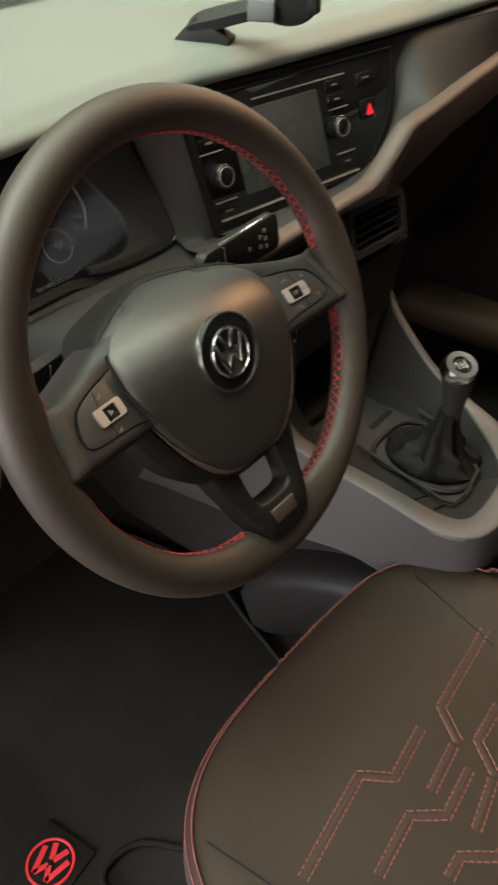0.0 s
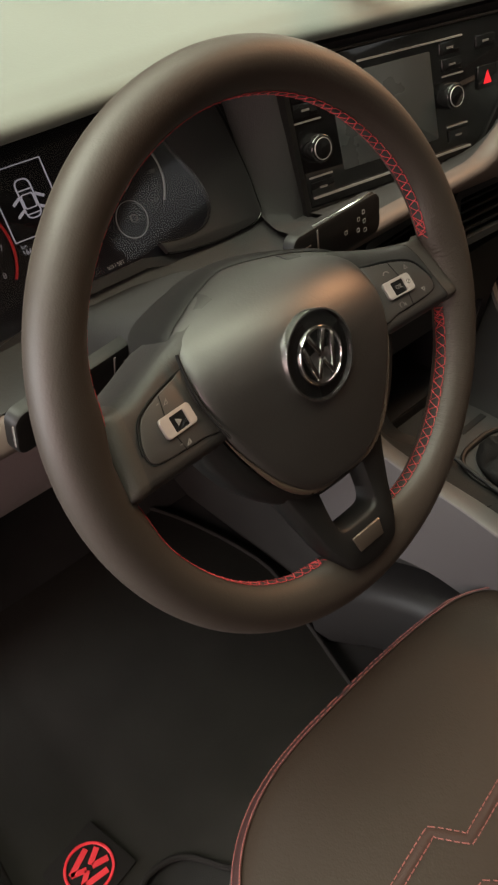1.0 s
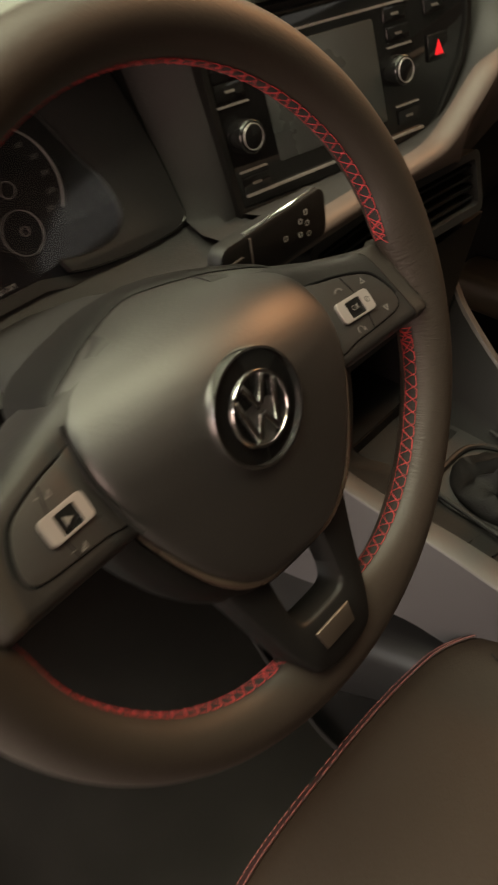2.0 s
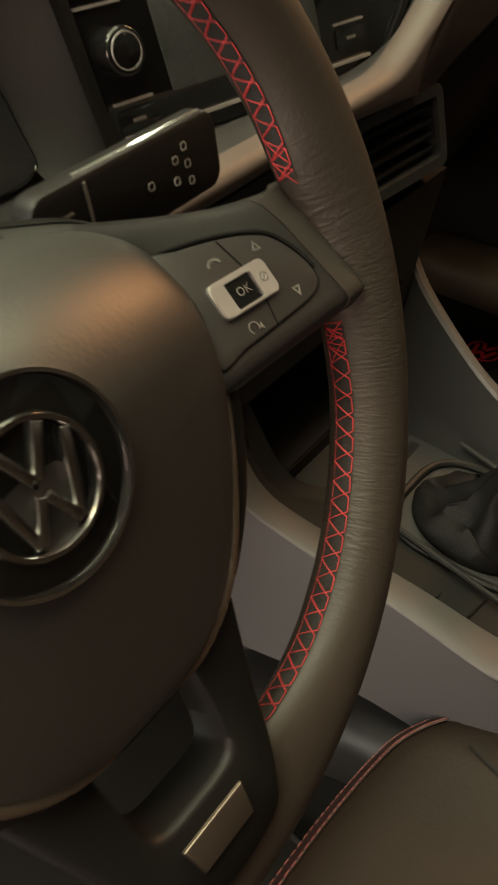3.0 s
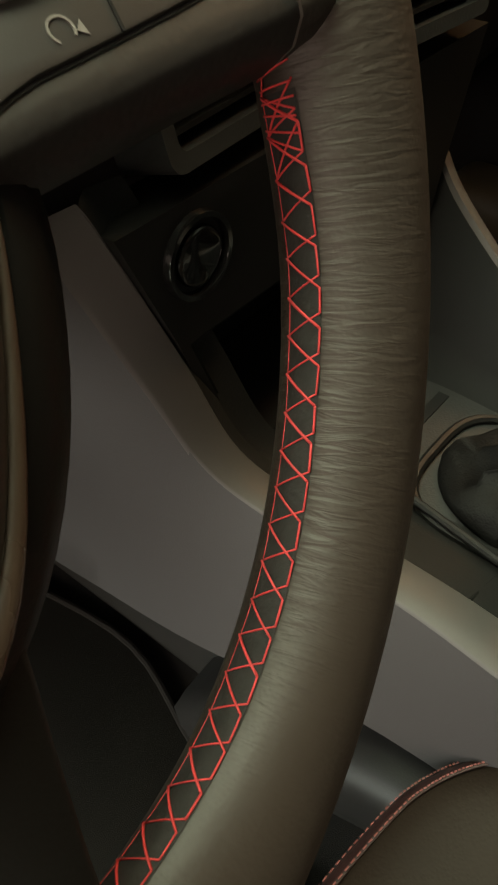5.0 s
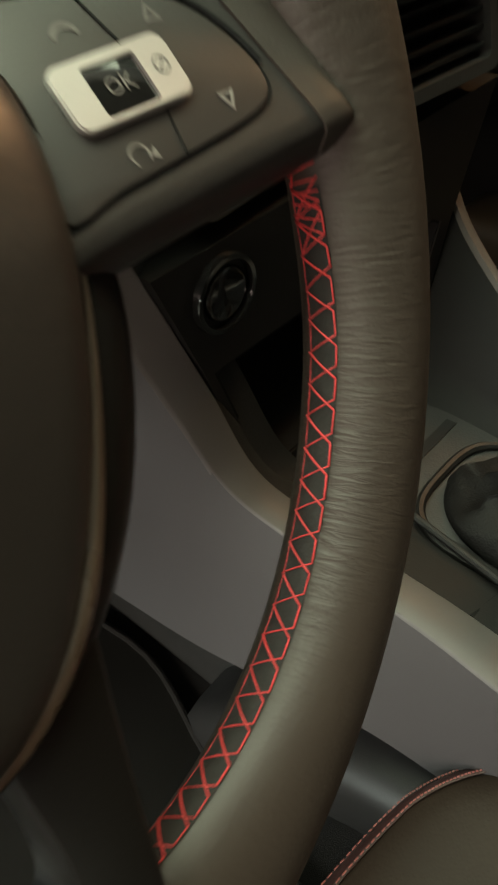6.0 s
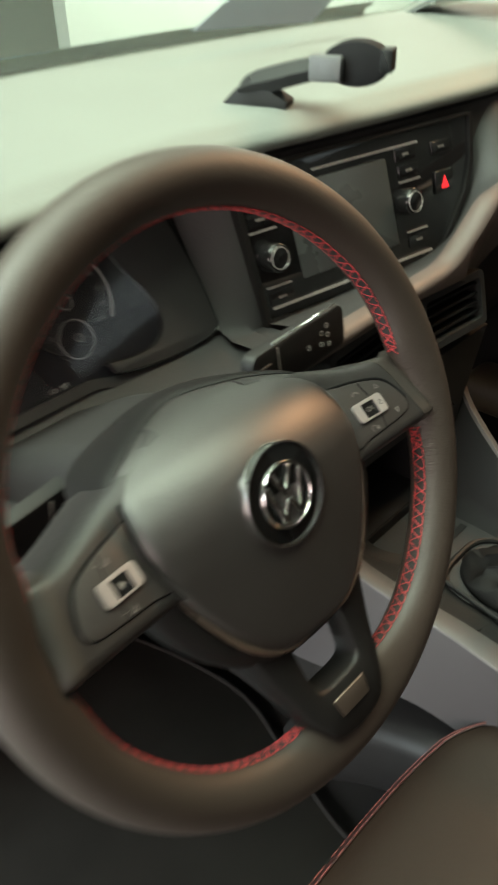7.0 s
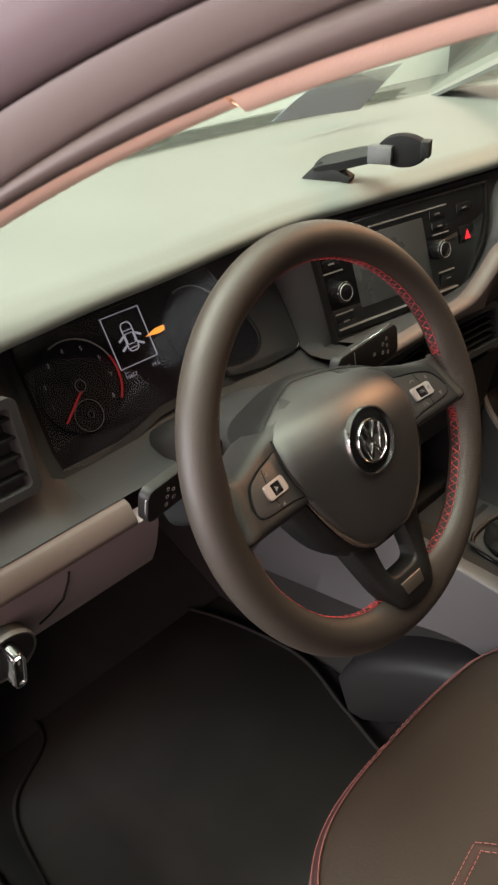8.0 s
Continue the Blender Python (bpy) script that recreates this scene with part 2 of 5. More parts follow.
def prism(at, outline, low, high, bevel=0.0, steps=2, bm=None):
    """A plate of the given outline between two depths on a plane, its top edge rounded."""
    bm = bm or bmesh.new()
    k = len(outline)
    cx, cy = sum(p[0] for p in outline) / k, sum(p[1] for p in outline) / k
    rings = [(low, 0.0)]
    if bevel:
        rings += [(high - bevel * (1 - math.sin(a)), bevel * (1 - math.cos(a))) for a in [i * math.pi / 2 / steps for i in range(steps + 1)]]
    else:
        rings.append((high, 0.0))
    loops = []
    for depth, inset in rings:
        loop = []
        for i, (x, y) in enumerate(outline):
            px, py = outline[i - 1]
            qx, qy = outline[(i + 1) % k]
            e1, e2 = Vector((x - px, y - py)), Vector((qx - x, qy - y))
            e1 = e1.normalized() if e1.length > 1e-9 else e2.normalized()
            e2 = e2.normalized() if e2.length > 1e-9 else e1
            area = 1 if sum(outline[j - 1][0] * outline[j][1] - outline[j][0] * outline[j - 1][1] for j in range(k)) > 0 else -1
            nrm = (Vector((-e1.y, e1.x)) + Vector((-e2.y, e2.x))) * area
            nrm = nrm.normalized() / max(0.5, math.sqrt(max(0.05, (1 + e1.dot(e2)) / 2))) if nrm.length > 1e-6 else Vector((0, 0))
            loop.append(bm.verts.new(at(x + nrm.x * inset, y + nrm.y * inset, depth)))
        loops.append(loop)
    for a, b in zip(loops, loops[1:]):
        for i in range(k):
            bm.faces.new((a[i], a[(i + 1) % k], b[(i + 1) % k], b[i]))
    bm.faces.new(loops[0])
    bm.faces.new(loops[-1])
    return bm


def rounded(w, h, r, cx=0.0, cy=0.0, steps=4, slant=0.0, turn=0.0):
    """The outline of a rounded rectangle."""
    out = []
    for sx, sy, a0 in ((1, 1, 0), (-1, 1, 90), (-1, -1, 180), (1, -1, 270)):
        for i in range(steps + 1):
            a = radians(a0 + 90 * i / steps)
            x, y = sx * (w / 2 - r) + r * math.cos(a), sy * (h / 2 - r) + r * math.sin(a)
            x += slant * y
            c, s = math.cos(radians(turn)), math.sin(radians(turn))
            out.append((cx + c * x - s * y, cy + s * x + c * y))
    return out


def smooth_loop(points, per=6, closed=True):
    """A Catmull-Rom curve through the points."""
    pts = [Vector(p) for p in points]
    k, out = len(pts), []
    for i in range(k if closed else k - 1):
        if closed:
            p0, p1, p2, p3 = pts[i - 1], pts[i], pts[(i + 1) % k], pts[(i + 2) % k]
        else:
            p0, p1, p2, p3 = pts[max(0, i - 1)], pts[i], pts[i + 1], pts[min(k - 1, i + 2)]
        for j in range(per):
            t = j / per
            out.append(0.5 * (2 * p1 + (p2 - p0) * t + (2 * p0 - 5 * p1 + 4 * p2 - p3) * t * t + (3 * p1 - p0 - 3 * p2 + p3) * t ** 3))
    if not closed:
        out.append(pts[-1])
    return out


def tube(points, radius, sides=8, bm=None, closed=False, flat=1.0, up=None, cap=True):
    """A round rod along points; radius may be a list."""
    bm = bm or bmesh.new()
    pts = [Vector(p) for p in points]
    k, loops, side = len(pts), [], None
    for i, p in enumerate(pts):
        a = pts[i - 1] if (i or closed) else p
        b = pts[(i + 1) % k] if (i < k - 1 or closed) else p
        d = (b - a).normalized()
        ref = Vector(up) if up else (side if side and side.cross(d).length > 0.1 else Vector((0.3, 0.2, 1)).normalized())
        x = (ref - d * ref.dot(d)).normalized()
        side = x
        y = d.cross(x)
        r = radius[i] if isinstance(radius, (list, tuple)) else radius
        loops.append([bm.verts.new(p + x * (r * math.cos(2 * math.pi * j / sides)) + y * (r * flat * math.sin(2 * math.pi * j / sides))) for j in range(sides)])
    for i in range(k if closed else k - 1):
        a, b = loops[i], loops[(i + 1) % k]
        for j in range(sides):
            bm.faces.new((a[j], a[(j + 1) % sides], b[(j + 1) % sides], b[j]))
    if not closed and cap:
        bm.faces.new(loops[0])
        bm.faces.new(loops[-1])
    return bm


def loft(rows, bm=None, closed_rows=False, caps=False):
    """A skin over rows of points of equal length."""
    bm = bm or bmesh.new()
    grid = [[bm.verts.new(Vector(p)) for p in row] for row in rows]
    for a, b in zip(grid, grid[1:]):
        k = len(a)
        for i in range(k if closed_rows else k - 1):
            bm.faces.new((a[i], a[(i + 1) % k], b[(i + 1) % k], b[i]))
    if caps:
        bm.faces.new(grid[0])
        bm.faces.new(grid[-1])
    return bm


def thick(bm, depth):
    """Give a skin a back."""
    bmesh.ops.recalc_face_normals(bm, faces=bm.faces)
    bmesh.ops.solidify(bm, geom=bm.faces[:], thickness=depth)
    return bm


def box(lo, hi, bevel=0.0, steps=2, bm=None):
    one = bmesh.new()
    bmesh.ops.create_cube(one, size=1.0)
    for v in one.verts:
        v.co = Vector([lo[i] + (hi[i] - lo[i]) * (v.co[i] + 0.5) for i in range(3)])
    if bevel:
        bmesh.ops.bevel(one, geom=one.edges[:], offset=bevel, segments=steps, profile=0.5, affect="EDGES")
    return one if bm is None else merge(bm, one)


def merge(bm, other):
    made = {v: bm.verts.new(v.co) for v in other.verts}
    for f in other.faces:
        bm.faces.new([made[v] for v in f.verts])
    other.free()
    return bm


def disc(at, cx, cy, radius, low, high, bevel=0.0, sides=40, steps=3, bm=None, inner=0.0):
    if not inner:
        return prism(at, [(cx + radius * math.cos(2 * math.pi * i / sides), cy + radius * math.sin(2 * math.pi * i / sides)) for i in range(sides)], low, high, bevel, steps, bm)
    bm = bm or bmesh.new()
    rows = []
    for i in range(sides):
        c, s = math.cos(2 * math.pi * i / sides), math.sin(2 * math.pi * i / sides)
        m, w = (radius + inner) / 2, (radius - inner) / 2
        rows.append([at(cx + c * (m + w * x), cy + s * (m + w * x), low + (high - low) * z) for x, z in ((1, 0), (1, 0.6), (0.6, 1), (-0.6, 1), (-1, 0.6), (-1, 0))])
    return loft(rows + rows[:1], bm)


def arc(at, cx, cy, radius, width, a0, a1, low, high, steps=40, bm=None):
    bm = bm or bmesh.new()
    rows = []
    for i in range(steps + 1):
        a = radians(a0 + (a1 - a0) * i / steps)
        c, s = math.cos(a), math.sin(a)
        rows.append([at(cx + c * (radius + w), cy + s * (radius + w), d) for w, d in ((-width / 2, low), (-width / 2, high), (width / 2, high), (width / 2, low))])
    return loft(rows, bm, caps=True, closed_rows=True)


def bar(at, a, b, width, low, high, bm=None):
    """A straight raised stroke on a plane."""
    d = Vector(b) - Vector(a)
    w = Vector((-d.y, d.x)).normalized() * (width / 2)
    a, b = Vector(a), Vector(b)
    return prism(at, [tuple(a - w), tuple(b - w), tuple(b + w), tuple(a + w)], low, high, 0.0, 1, bm)


def words(at, text, cx, cy, size, depth, name, mat, parent, turn=0.0):
    """Raised writing in the built-in font on a plane."""
    curve = bpy.data.curves.new(name, "FONT")
    curve.body, curve.size, curve.align_x, curve.align_y, curve.resolution_u = text, size, "CENTER", "CENTER", 3
    ob = bpy.data.objects.new(name, curve)
    scene.collection.objects.link(ob)
    me = bpy.data.meshes.new_from_object(ob.evaluated_get(bpy.context.evaluated_depsgraph_get()))
    bpy.data.objects.remove(ob)
    bm = bmesh.new()
    bm.from_mesh(me)
    bpy.data.meshes.remove(me)
    c, s = math.cos(radians(turn)), math.sin(radians(turn))
    for v in bm.verts:
        x, y = v.co.x, v.co.y
        v.co = at(cx + c * x - s * y, cy + s * x + c * y, depth)
    return part(name, bm, mat, parent, smooth=False)


def lerp(table, x):
    """Straight-line interpolation in a table of (x, value) rows."""
    if x <= table[0][0]:
        return table[0][1]
    for (a, p), (b, q) in zip(table, table[1:]):
        if x <= b:
            return p + (q - p) * (x - a) / (b - a)
    return table[-1][1]


def ease(table, x, reach=0.03):
    """The same, with the corners rounded off."""
    return sum(lerp(table, x + reach * k / 4) for k in range(-4, 5)) / 9


def ring_prism(at, outer, inner, low, high, bm=None):
    """A plate with a hole; both outlines have the same number of points."""
    bm = bm or bmesh.new()
    k = len(outer)
    loops = [[bm.verts.new(at(x, y, d)) for x, y in line] for line, d in ((outer, low), (outer, high), (inner, high), (inner, low))]
    for a, b in zip(loops, loops[1:] + loops[:1]):
        for i in range(k):
            bm.faces.new((a[i], a[(i + 1) % k], b[(i + 1) % k], b[i]))
    return bm


# ---- surroundings: the garage ----
def garage():
    lone("ground", box((-4, -5, -1.02), (9, 7, -1.0)), WALL_GREY, "grey concrete garage floor under the car", "floor", "structure", smooth=False)
    lone("wall_front", box((3.72, 5.2, -1.0), (9, 5.35, 2.5)), WALL_WHITE, "white plastered wall in front of the car", "wall", "structure", smooth=False)
    lone("wall_front_recess", box((-4, 6.6, -1.0), (9, 6.75, 2.5)), WALL_GREY, "grey concrete wall set back beside the white wall", "wall", "structure", smooth=False)
    lone("wall_back", box((-4, -5.15, -1.0), (9, -5, 2.5)), WALL_GREY, "plain grey garage wall behind the car", "wall", "structure", smooth=False)
    lone("wall_left", box((-4.15, -5.15, -1.0), (-4, 6.75, 2.5)), WALL_GREY, "plain grey garage wall on the driver's side", "wall", "structure", smooth=False)
    lone("wall_right", box((9, -5.15, -1.0), (9.15, 6.75, 2.5)), WALL_GREY, "plain grey garage wall on the passenger's side", "wall", "structure", smooth=False)
    lone("ceiling", box((-4.15, -5.15, 2.5), (9.15, 6.75, 2.6)), WALL_WHITE, "white garage ceiling", "ceiling", "structure", smooth=False)
    crate = thing("storage_box", (3.67, 5.6, -1.0), "blue plastic storage box standing by the wall", "box")
    part("box_body", box((3.45, 5.45, -1.0), (3.9, 5.75, -0.8), 0.02), BOX_BLUE, crate)
    part("box_lid", box((3.43, 5.43, -0.8), (3.92, 5.77, -0.76), 0.01), BOX_BLUE, crate)


# ---- car shell ----
def car_shell():
    car = thing("car_body", (0.35, 0.2, -0.9), "silver car body with an open driver's door opening", "car body", "structure")
    # Unseen roof, cut short on the passenger's side to let light in.
    part("roof", box((-0.3, -1.6, 0.475), (0.74, -0.3, 0.5)), LINER, car, "pale headliner")
    # Unseen front edge, added to keep overhead light off seat and console.
    part("roof_header", thick(loft([[(x, -0.3, 0.475), (x, -0.22, 0.472), (x, -0.12 - 0.25 * max(0.0, 0.1 - x), 0.455 - 0.2 * max(0.0, 0.05 - x))] for x in steps(-0.1, 0.74, 12)]), 0.012), LINER, car, "pale roof header")
    part("rear_wall", box((-0.5, -1.72, -0.75), (1.2, -1.6, 0.5)), DARK_TRIM, car)
    part("bonnet", thick(loft([[(x, y, z + 0.03 * math.cos((x - 0.35) * 1.6)) for y, z in ((0.6, 0.065), (0.78, 0.03), (1.0, -0.02), (1.4, -0.1), (1.75, -0.22), (1.85, -0.36))] for x in [-0.5 + 0.1 * i for i in range(18)]]), 0.01), BODY_PAINT, car)
    for x in (-0.56, 1.14):
        part("front_wing", box((x, 0.58, -0.75), (x + 0.1, 1.82, -0.12), 0.03), BODY_PAINT, car)
    part("front_bumper", box((-0.52, 1.78, -0.75), (1.22, 1.92, -0.36), 0.05, 3), BODY_PAINT, car)
    # passenger side: door with armrest, closed
    part("door_panel", box((1.08, -1.6, -0.72), (1.14, 0.75, 0.08), 0.01), DARK_TRIM, car, "dark passenger door panel")
    part("door_pocket", box((0.98, -0.5, -0.57), (1.09, 0.36, -0.5), 0.025, 3), DOOR_BROWN, car, "brown door pocket")
    part("rocker", box((-0.46, -1.2, -0.8), (-0.36, 0.55, -0.66), 0.02), BODY_PAINT, car)
    part("sill_cover", box((-0.4, -1.2, -0.69), (-0.31, 0.5, -0.655), 0.012), DASH_DARK, car)
    part("tunnel_carpet", thick(loft([[(x, y, z) for x, z in ((0.285, -0.7), (0.26, -0.52), (0.25, -0.42), (0.38, -0.42), (0.4, -0.5), (0.43, -0.7))] for y in (0.75, 0.4, 0.1, -0.2, -0.6, -1.2)]), 0.01), CARPET, car, "black carpet")
    cover = smooth_loop([(0.215, 0.16, -0.62), (0.2, 0.115, -0.545), (0.198, 0.06, -0.5), (0.2, 0.0, -0.468), (0.202, -0.06, -0.45), (0.203, -0.14, -0.445)], 5, closed=False)
    part("tunnel_cover", loft([[p + Vector(q) for q in ((0.1, 0.0, 0.01), (0.05, 0.0, 0.012), (0.02, 0.0, 0.009), (0.004, 0.0, 0.001), (0.0, -0.01, -0.014), (0.006, -0.02, -0.06), (0.02, -0.03, -0.1), (0.05, -0.03, -0.15))] for p in cover]), SATIN_BLACK, car, "rounded satin black tunnel cover", angle=80)
    part("firewall", thick(loft([[(x, y, z) for y, z in ((0.5, -0.705), (0.66, -0.6), (0.7, -0.4), (0.6, -0.2), (0.5, 0.05))] for x in (-0.5, 0.3, 1.1)]), 0.01), CARPET, car)
    part("kick_panel", thick(loft([[(x, y, z) for x, z in ((-0.31, -0.7), (-0.34, -0.45), (-0.37, -0.2), (-0.4, 0.0))] for y in (0.7, 0.6, 0.5, 0.43)]), 0.01), DASH_DARK, car)


def windscreen():
    rows = []
    for i in range(13):
        s = i / 12
        x0, x1 = -0.5 + 1.7 * s, -0.26 + 1.22 * s
        bow = 0.09 * (1 - (2 * s - 1) ** 2)
        rows.append([(x0 + (x1 - x0) * j / 6, 0.5 + bow + (-0.12 - 0.5 - bow * 0.3) * j / 6, 0.1 + 0.34 * j / 6 + 0.02 * math.sin(j / 6 * math.pi)) for j in range(7)])
    ws = lone("windscreen", thick(loft(rows), 0.004), WINDSCREEN, "clear slanted windscreen above the dashboard", "windscreen", "structure")
    ws.visible_shadow = False
    far = lambda x: 0.5 + 0.09 * (1 - ((x - 0.35) / 0.85) ** 2)
    part("frit_band", thick(loft([[(x, far(x) - 0.006 + 0.0, 0.116), (x, far(x) - 0.014, 0.128 + 0.006 * math.sin(x * 4)), (x, far(x) - 0.03, 0.137)] for x in steps(-0.3, 0.86, 40)]), 0.001), FRIT, ws, "dark printed band along the glass")
    # thin upright blue-grey sheet low behind the glass
    part("blue_grey_patch", thick(loft([[(0.4, 0.45, 0.152), (0.61, 0.45, 0.14)], [(0.45, 0.45, 0.174), (0.665, 0.45, 0.168)], [(0.5, 0.45, 0.19), (0.725, 0.45, 0.196)]]), 0.001), PATCH_BLUE, ws, "blue-grey patch at the glass")


# ---- dashboard ----
EDGE_Y = [(-0.5, 0.25), (-0.2, 0.225), (0.0, 0.228), (0.19, 0.245), (0.25, 0.243), (0.32, 0.233), (0.45, 0.217), (0.6, 0.2), (0.8, 0.19), (1.2, 0.19)]
EDGE_Z = [(-0.5, 0.06), (-0.3, 0.078), (-0.1, 0.09), (0.1, 0.092), (0.3, 0.09), (0.6, 0.09), (1.2, 0.086)]


def steps(a, b, k):
    return [a + (b - a) * i / k for i in range(k + 1)]


def dashboard():
    dash = thing("dashboard", (0.35, 0.35, -0.3), "grey moulded dashboard with greige strip and top pad coloured as lit", "dashboard")
    rows = []
    for x in steps(-0.5, 1.2, 68):
        ye, ze = ease(EDGE_Y, x), ease(EDGE_Z, x)
        far = 0.5 + 0.09 * (1 - ((x - 0.35) / 0.85) ** 2)
        rows.append([(x, far + 0.02, 0.08), (x, far, 0.118), (x, far - 0.06, 0.121), (x, 0.5 * (far + ye), 0.119), (x, ye + 0.08, max(ze + 0.02, 0.105)), (x, ye + 0.04, max(ze + 0.014, min(ze + 0.037, 0.109))), (x, ye + 0.018, max(ze + 0.01, min(ze + 0.022, 0.106))), (x, ye + 0.0135, max(ze + 0.0055, min(ze + 0.018, 0.1015))), (x, ye + 0.0105, max(ze + 0.005, min(ze + 0.0175, 0.101))), (x, ye + 0.003, ze + 0.0045),
                     (x, ye, ze), (x, ye + 0.002, ze - 0.006), (x, ye + 0.02, ze - 0.012), (x, ye + 0.08, ze - 0.012)])
    part("top_pad", loft(rows), DASH_PAD_LIT, dash, "grained grey top pad, coloured pale as lit", angle=60)
    return dash


def fascia(dash):
    # left of the cluster
    def strip(name, xs, prof, mat, label=""):
        return part(name, loft([[(x, y, z) for y, z in prof(x)] for x in xs]), mat, dash, label, angle=50)

    top = lambda x: ease(EDGE_Z, x) - 0.012
    lip = lambda x: ease(EDGE_Y, x)

    def left(x):
        """Round the end vent, running back to the gauges' window."""
        s = max(0.0, min(1.0, (-0.158 - x) / 0.05))
        s = s * s * (3 - 2 * s)
        face = lambda z, y: (1 - s) * (0.275 + (z - 0.0165) * 0.531) + s * y
        return [(lip(x) + 0.06, top(x)), (min(lip(x) + 0.02, face(0.07, 0.245)), top(x)), (face(0.05, 0.236), 0.05), (face(0.02, 0.222), 0.02), (face(-0.01, 0.21), -0.01), ] + [(a + (p - a) * s, b + (q - b) * s) for (a, b), (p, q) in zip(((0.248, -0.045), (0.235, -0.066), (0.215, -0.0745), (0.19, -0.0775), (0.16, -0.0708)), ((0.201, -0.03), (0.193, -0.046), (0.184, -0.058), (0.173, -0.066), (0.16, -0.0705)))]

    strip("fascia", steps(-0.45, -0.158, 30), left, DASH_GREY)

    def beside(x, z):
        """Between the cluster's plane and the radio's."""
        s = max(0.0, min(1.0, (x - 0.206) / 0.041))
        s = 0.5 * s + 0.5 * s * s * (3 - 2 * s)
        return (1 - s) * (0.2755 + (z - 0.0165) * 0.531) + s * (0.2335 + (z - 0.006) * 0.268)

    strip("fascia", steps(0.205, 0.25, 12), lambda x: [(lip(x) + 0.04, top(x)), (max(beside(x, 0.072), lip(x) + 0.006), top(x)), (beside(x, 0.06), 0.06), (beside(x, 0.03), 0.03), (beside(x, 0.0), 0.0), (beside(x, -0.03), -0.03), (beside(x, -0.06), -0.06), (0.215, -0.068), (0.19, -0.066), (0.13, -0.05)], DASH_GREY)

    def right(x):
        """On the radio's plane, turning forward below it; past the radio one slanting face on the passenger's side."""
        line, front, crown = strip_top(x) + 0.003, strip_y(x) + 0.016, top(x)
        foot = min(ease([(0.25, -0.073), (0.44, -0.073), (0.502, -0.071), (0.525, -0.06), (0.566, -0.018), (0.588, 0.03), (0.625, 0.07), (0.655, 0.076)], x, 0.016), crown - 0.002)
        plane = lambda z: 0.2165 - 0.1317 * (x - 0.41) + 0.268 * (z - 0.006)
        upper = [(plane(crown + (foot - crown) * k), crown + (foot - crown) * k) for k in (0.05, 0.25, 0.5, 0.75, 0.95)]
        y, z = upper[-1]
        lower = [(y + (front - y) * k, z + (line - z) * k ** 1.3) for k in (0.12, 0.35, 0.6, 0.85, 1.0)]
        return [(lip(x) + 0.03, crown), (lip(x) + 0.008, crown)] + upper + lower

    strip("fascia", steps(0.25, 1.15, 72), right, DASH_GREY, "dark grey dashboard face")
    strip("fascia_lower", steps(-0.158, 0.25, 16), lambda x: [(0.248, -0.058), (0.235, -0.066), (0.215, -0.0745), (0.19, -0.0775), (0.16 - 0.09 * max(0.0, x + 0.03), -0.0708 + 0.08 * max(0.0, x + 0.03))], DASH_GREY)
    strip("trim_strip", steps(-0.45, -0.138, 20), lambda x: [(0.172, -0.078), (0.159, -0.0715), (0.152, -0.0735), (0.1425, -0.088), (0.1415, -0.091), (0.143, -0.094)], TRIM_BEIGE, "greige painted strip")
    strip("trim_strip", steps(0.1, 1.15, 105), lambda x: [(strip_y(x) + 0.026, strip_top(x) - 0.002), (strip_y(x) + 0.016, strip_top(x) + 0.0042), (strip_y(x) + 0.006, strip_top(x) + 0.0015), (strip_y(x) + 0.0015, strip_top(x) - 0.0015), (strip_y(x), strip_top(x) - 0.005), (strip_y(x) + 0.002 + 0.5 * max(0, strip_top(x) - strip_low(x) - 0.04), strip_low(x)), (strip_y(x) + 0.042, strip_low(x) - 0.004)], TRIM_BEIGE, "greige painted strip")
    strip("knee_panel", steps(-0.45, -0.112, 14), lambda x: [(0.16, -0.09), (0.1435, -0.0935), (0.145, -0.11), (0.152, -0.14), (0.162, -0.164), (0.17, -0.17), (0.2, -0.175), (0.26, -0.175), (0.5, -0.17)], KNEE_PINK_LIT, "grey knee panel, pink light mixed into its colour")
    part("panel_gap", tube([(-0.217, 0.1438, -0.1), (-0.219, 0.1445, -0.11), (-0.225, 0.1485, -0.13), (-0.238, 0.1515, -0.14), (-0.25, 0.154, -0.146)], 0.0011, 6), VENT_BLACK, dash)
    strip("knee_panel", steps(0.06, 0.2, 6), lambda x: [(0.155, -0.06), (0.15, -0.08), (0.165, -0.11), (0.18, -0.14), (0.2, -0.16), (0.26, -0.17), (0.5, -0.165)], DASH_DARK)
    strip("glovebox", steps(0.54, 1.12, 14), lambda x: [(y + strip_y(x) - 0.118, z) for y, z in ((0.18, -0.06), (0.17, -0.1), (0.18, -0.2), (0.22, -0.28), (0.3, -0.34), (0.5, -0.36))], DARK_TRIM, "dark glovebox front")


def strip_top(x):
    return ease([(0.1, -0.048), (0.352, -0.044), (0.436, -0.042), (0.473, -0.02), (0.509, 0.008), (0.6, 0.013), (0.7, 0.016), (0.8, 0.017), (1.15, 0.03)], x, 0.016)


def strip_low(x):
    return ease([(0.1, -0.06), (0.356, -0.055), (0.468, -0.064), (0.489, -0.09), (0.513, -0.123), (0.575, -0.07), (0.68, -0.05), (0.8, -0.052), (1.15, -0.03)], x, 0.008)


def strip_y(x):
    return ease([(0.1, 0.118), (0.55, 0.118), (0.8, 0.148), (1.15, 0.19)], x, 0.06)


# ---- instrument cluster ----
CLUSTER = Face((0, 0.279, 0.0165), 0, 28)


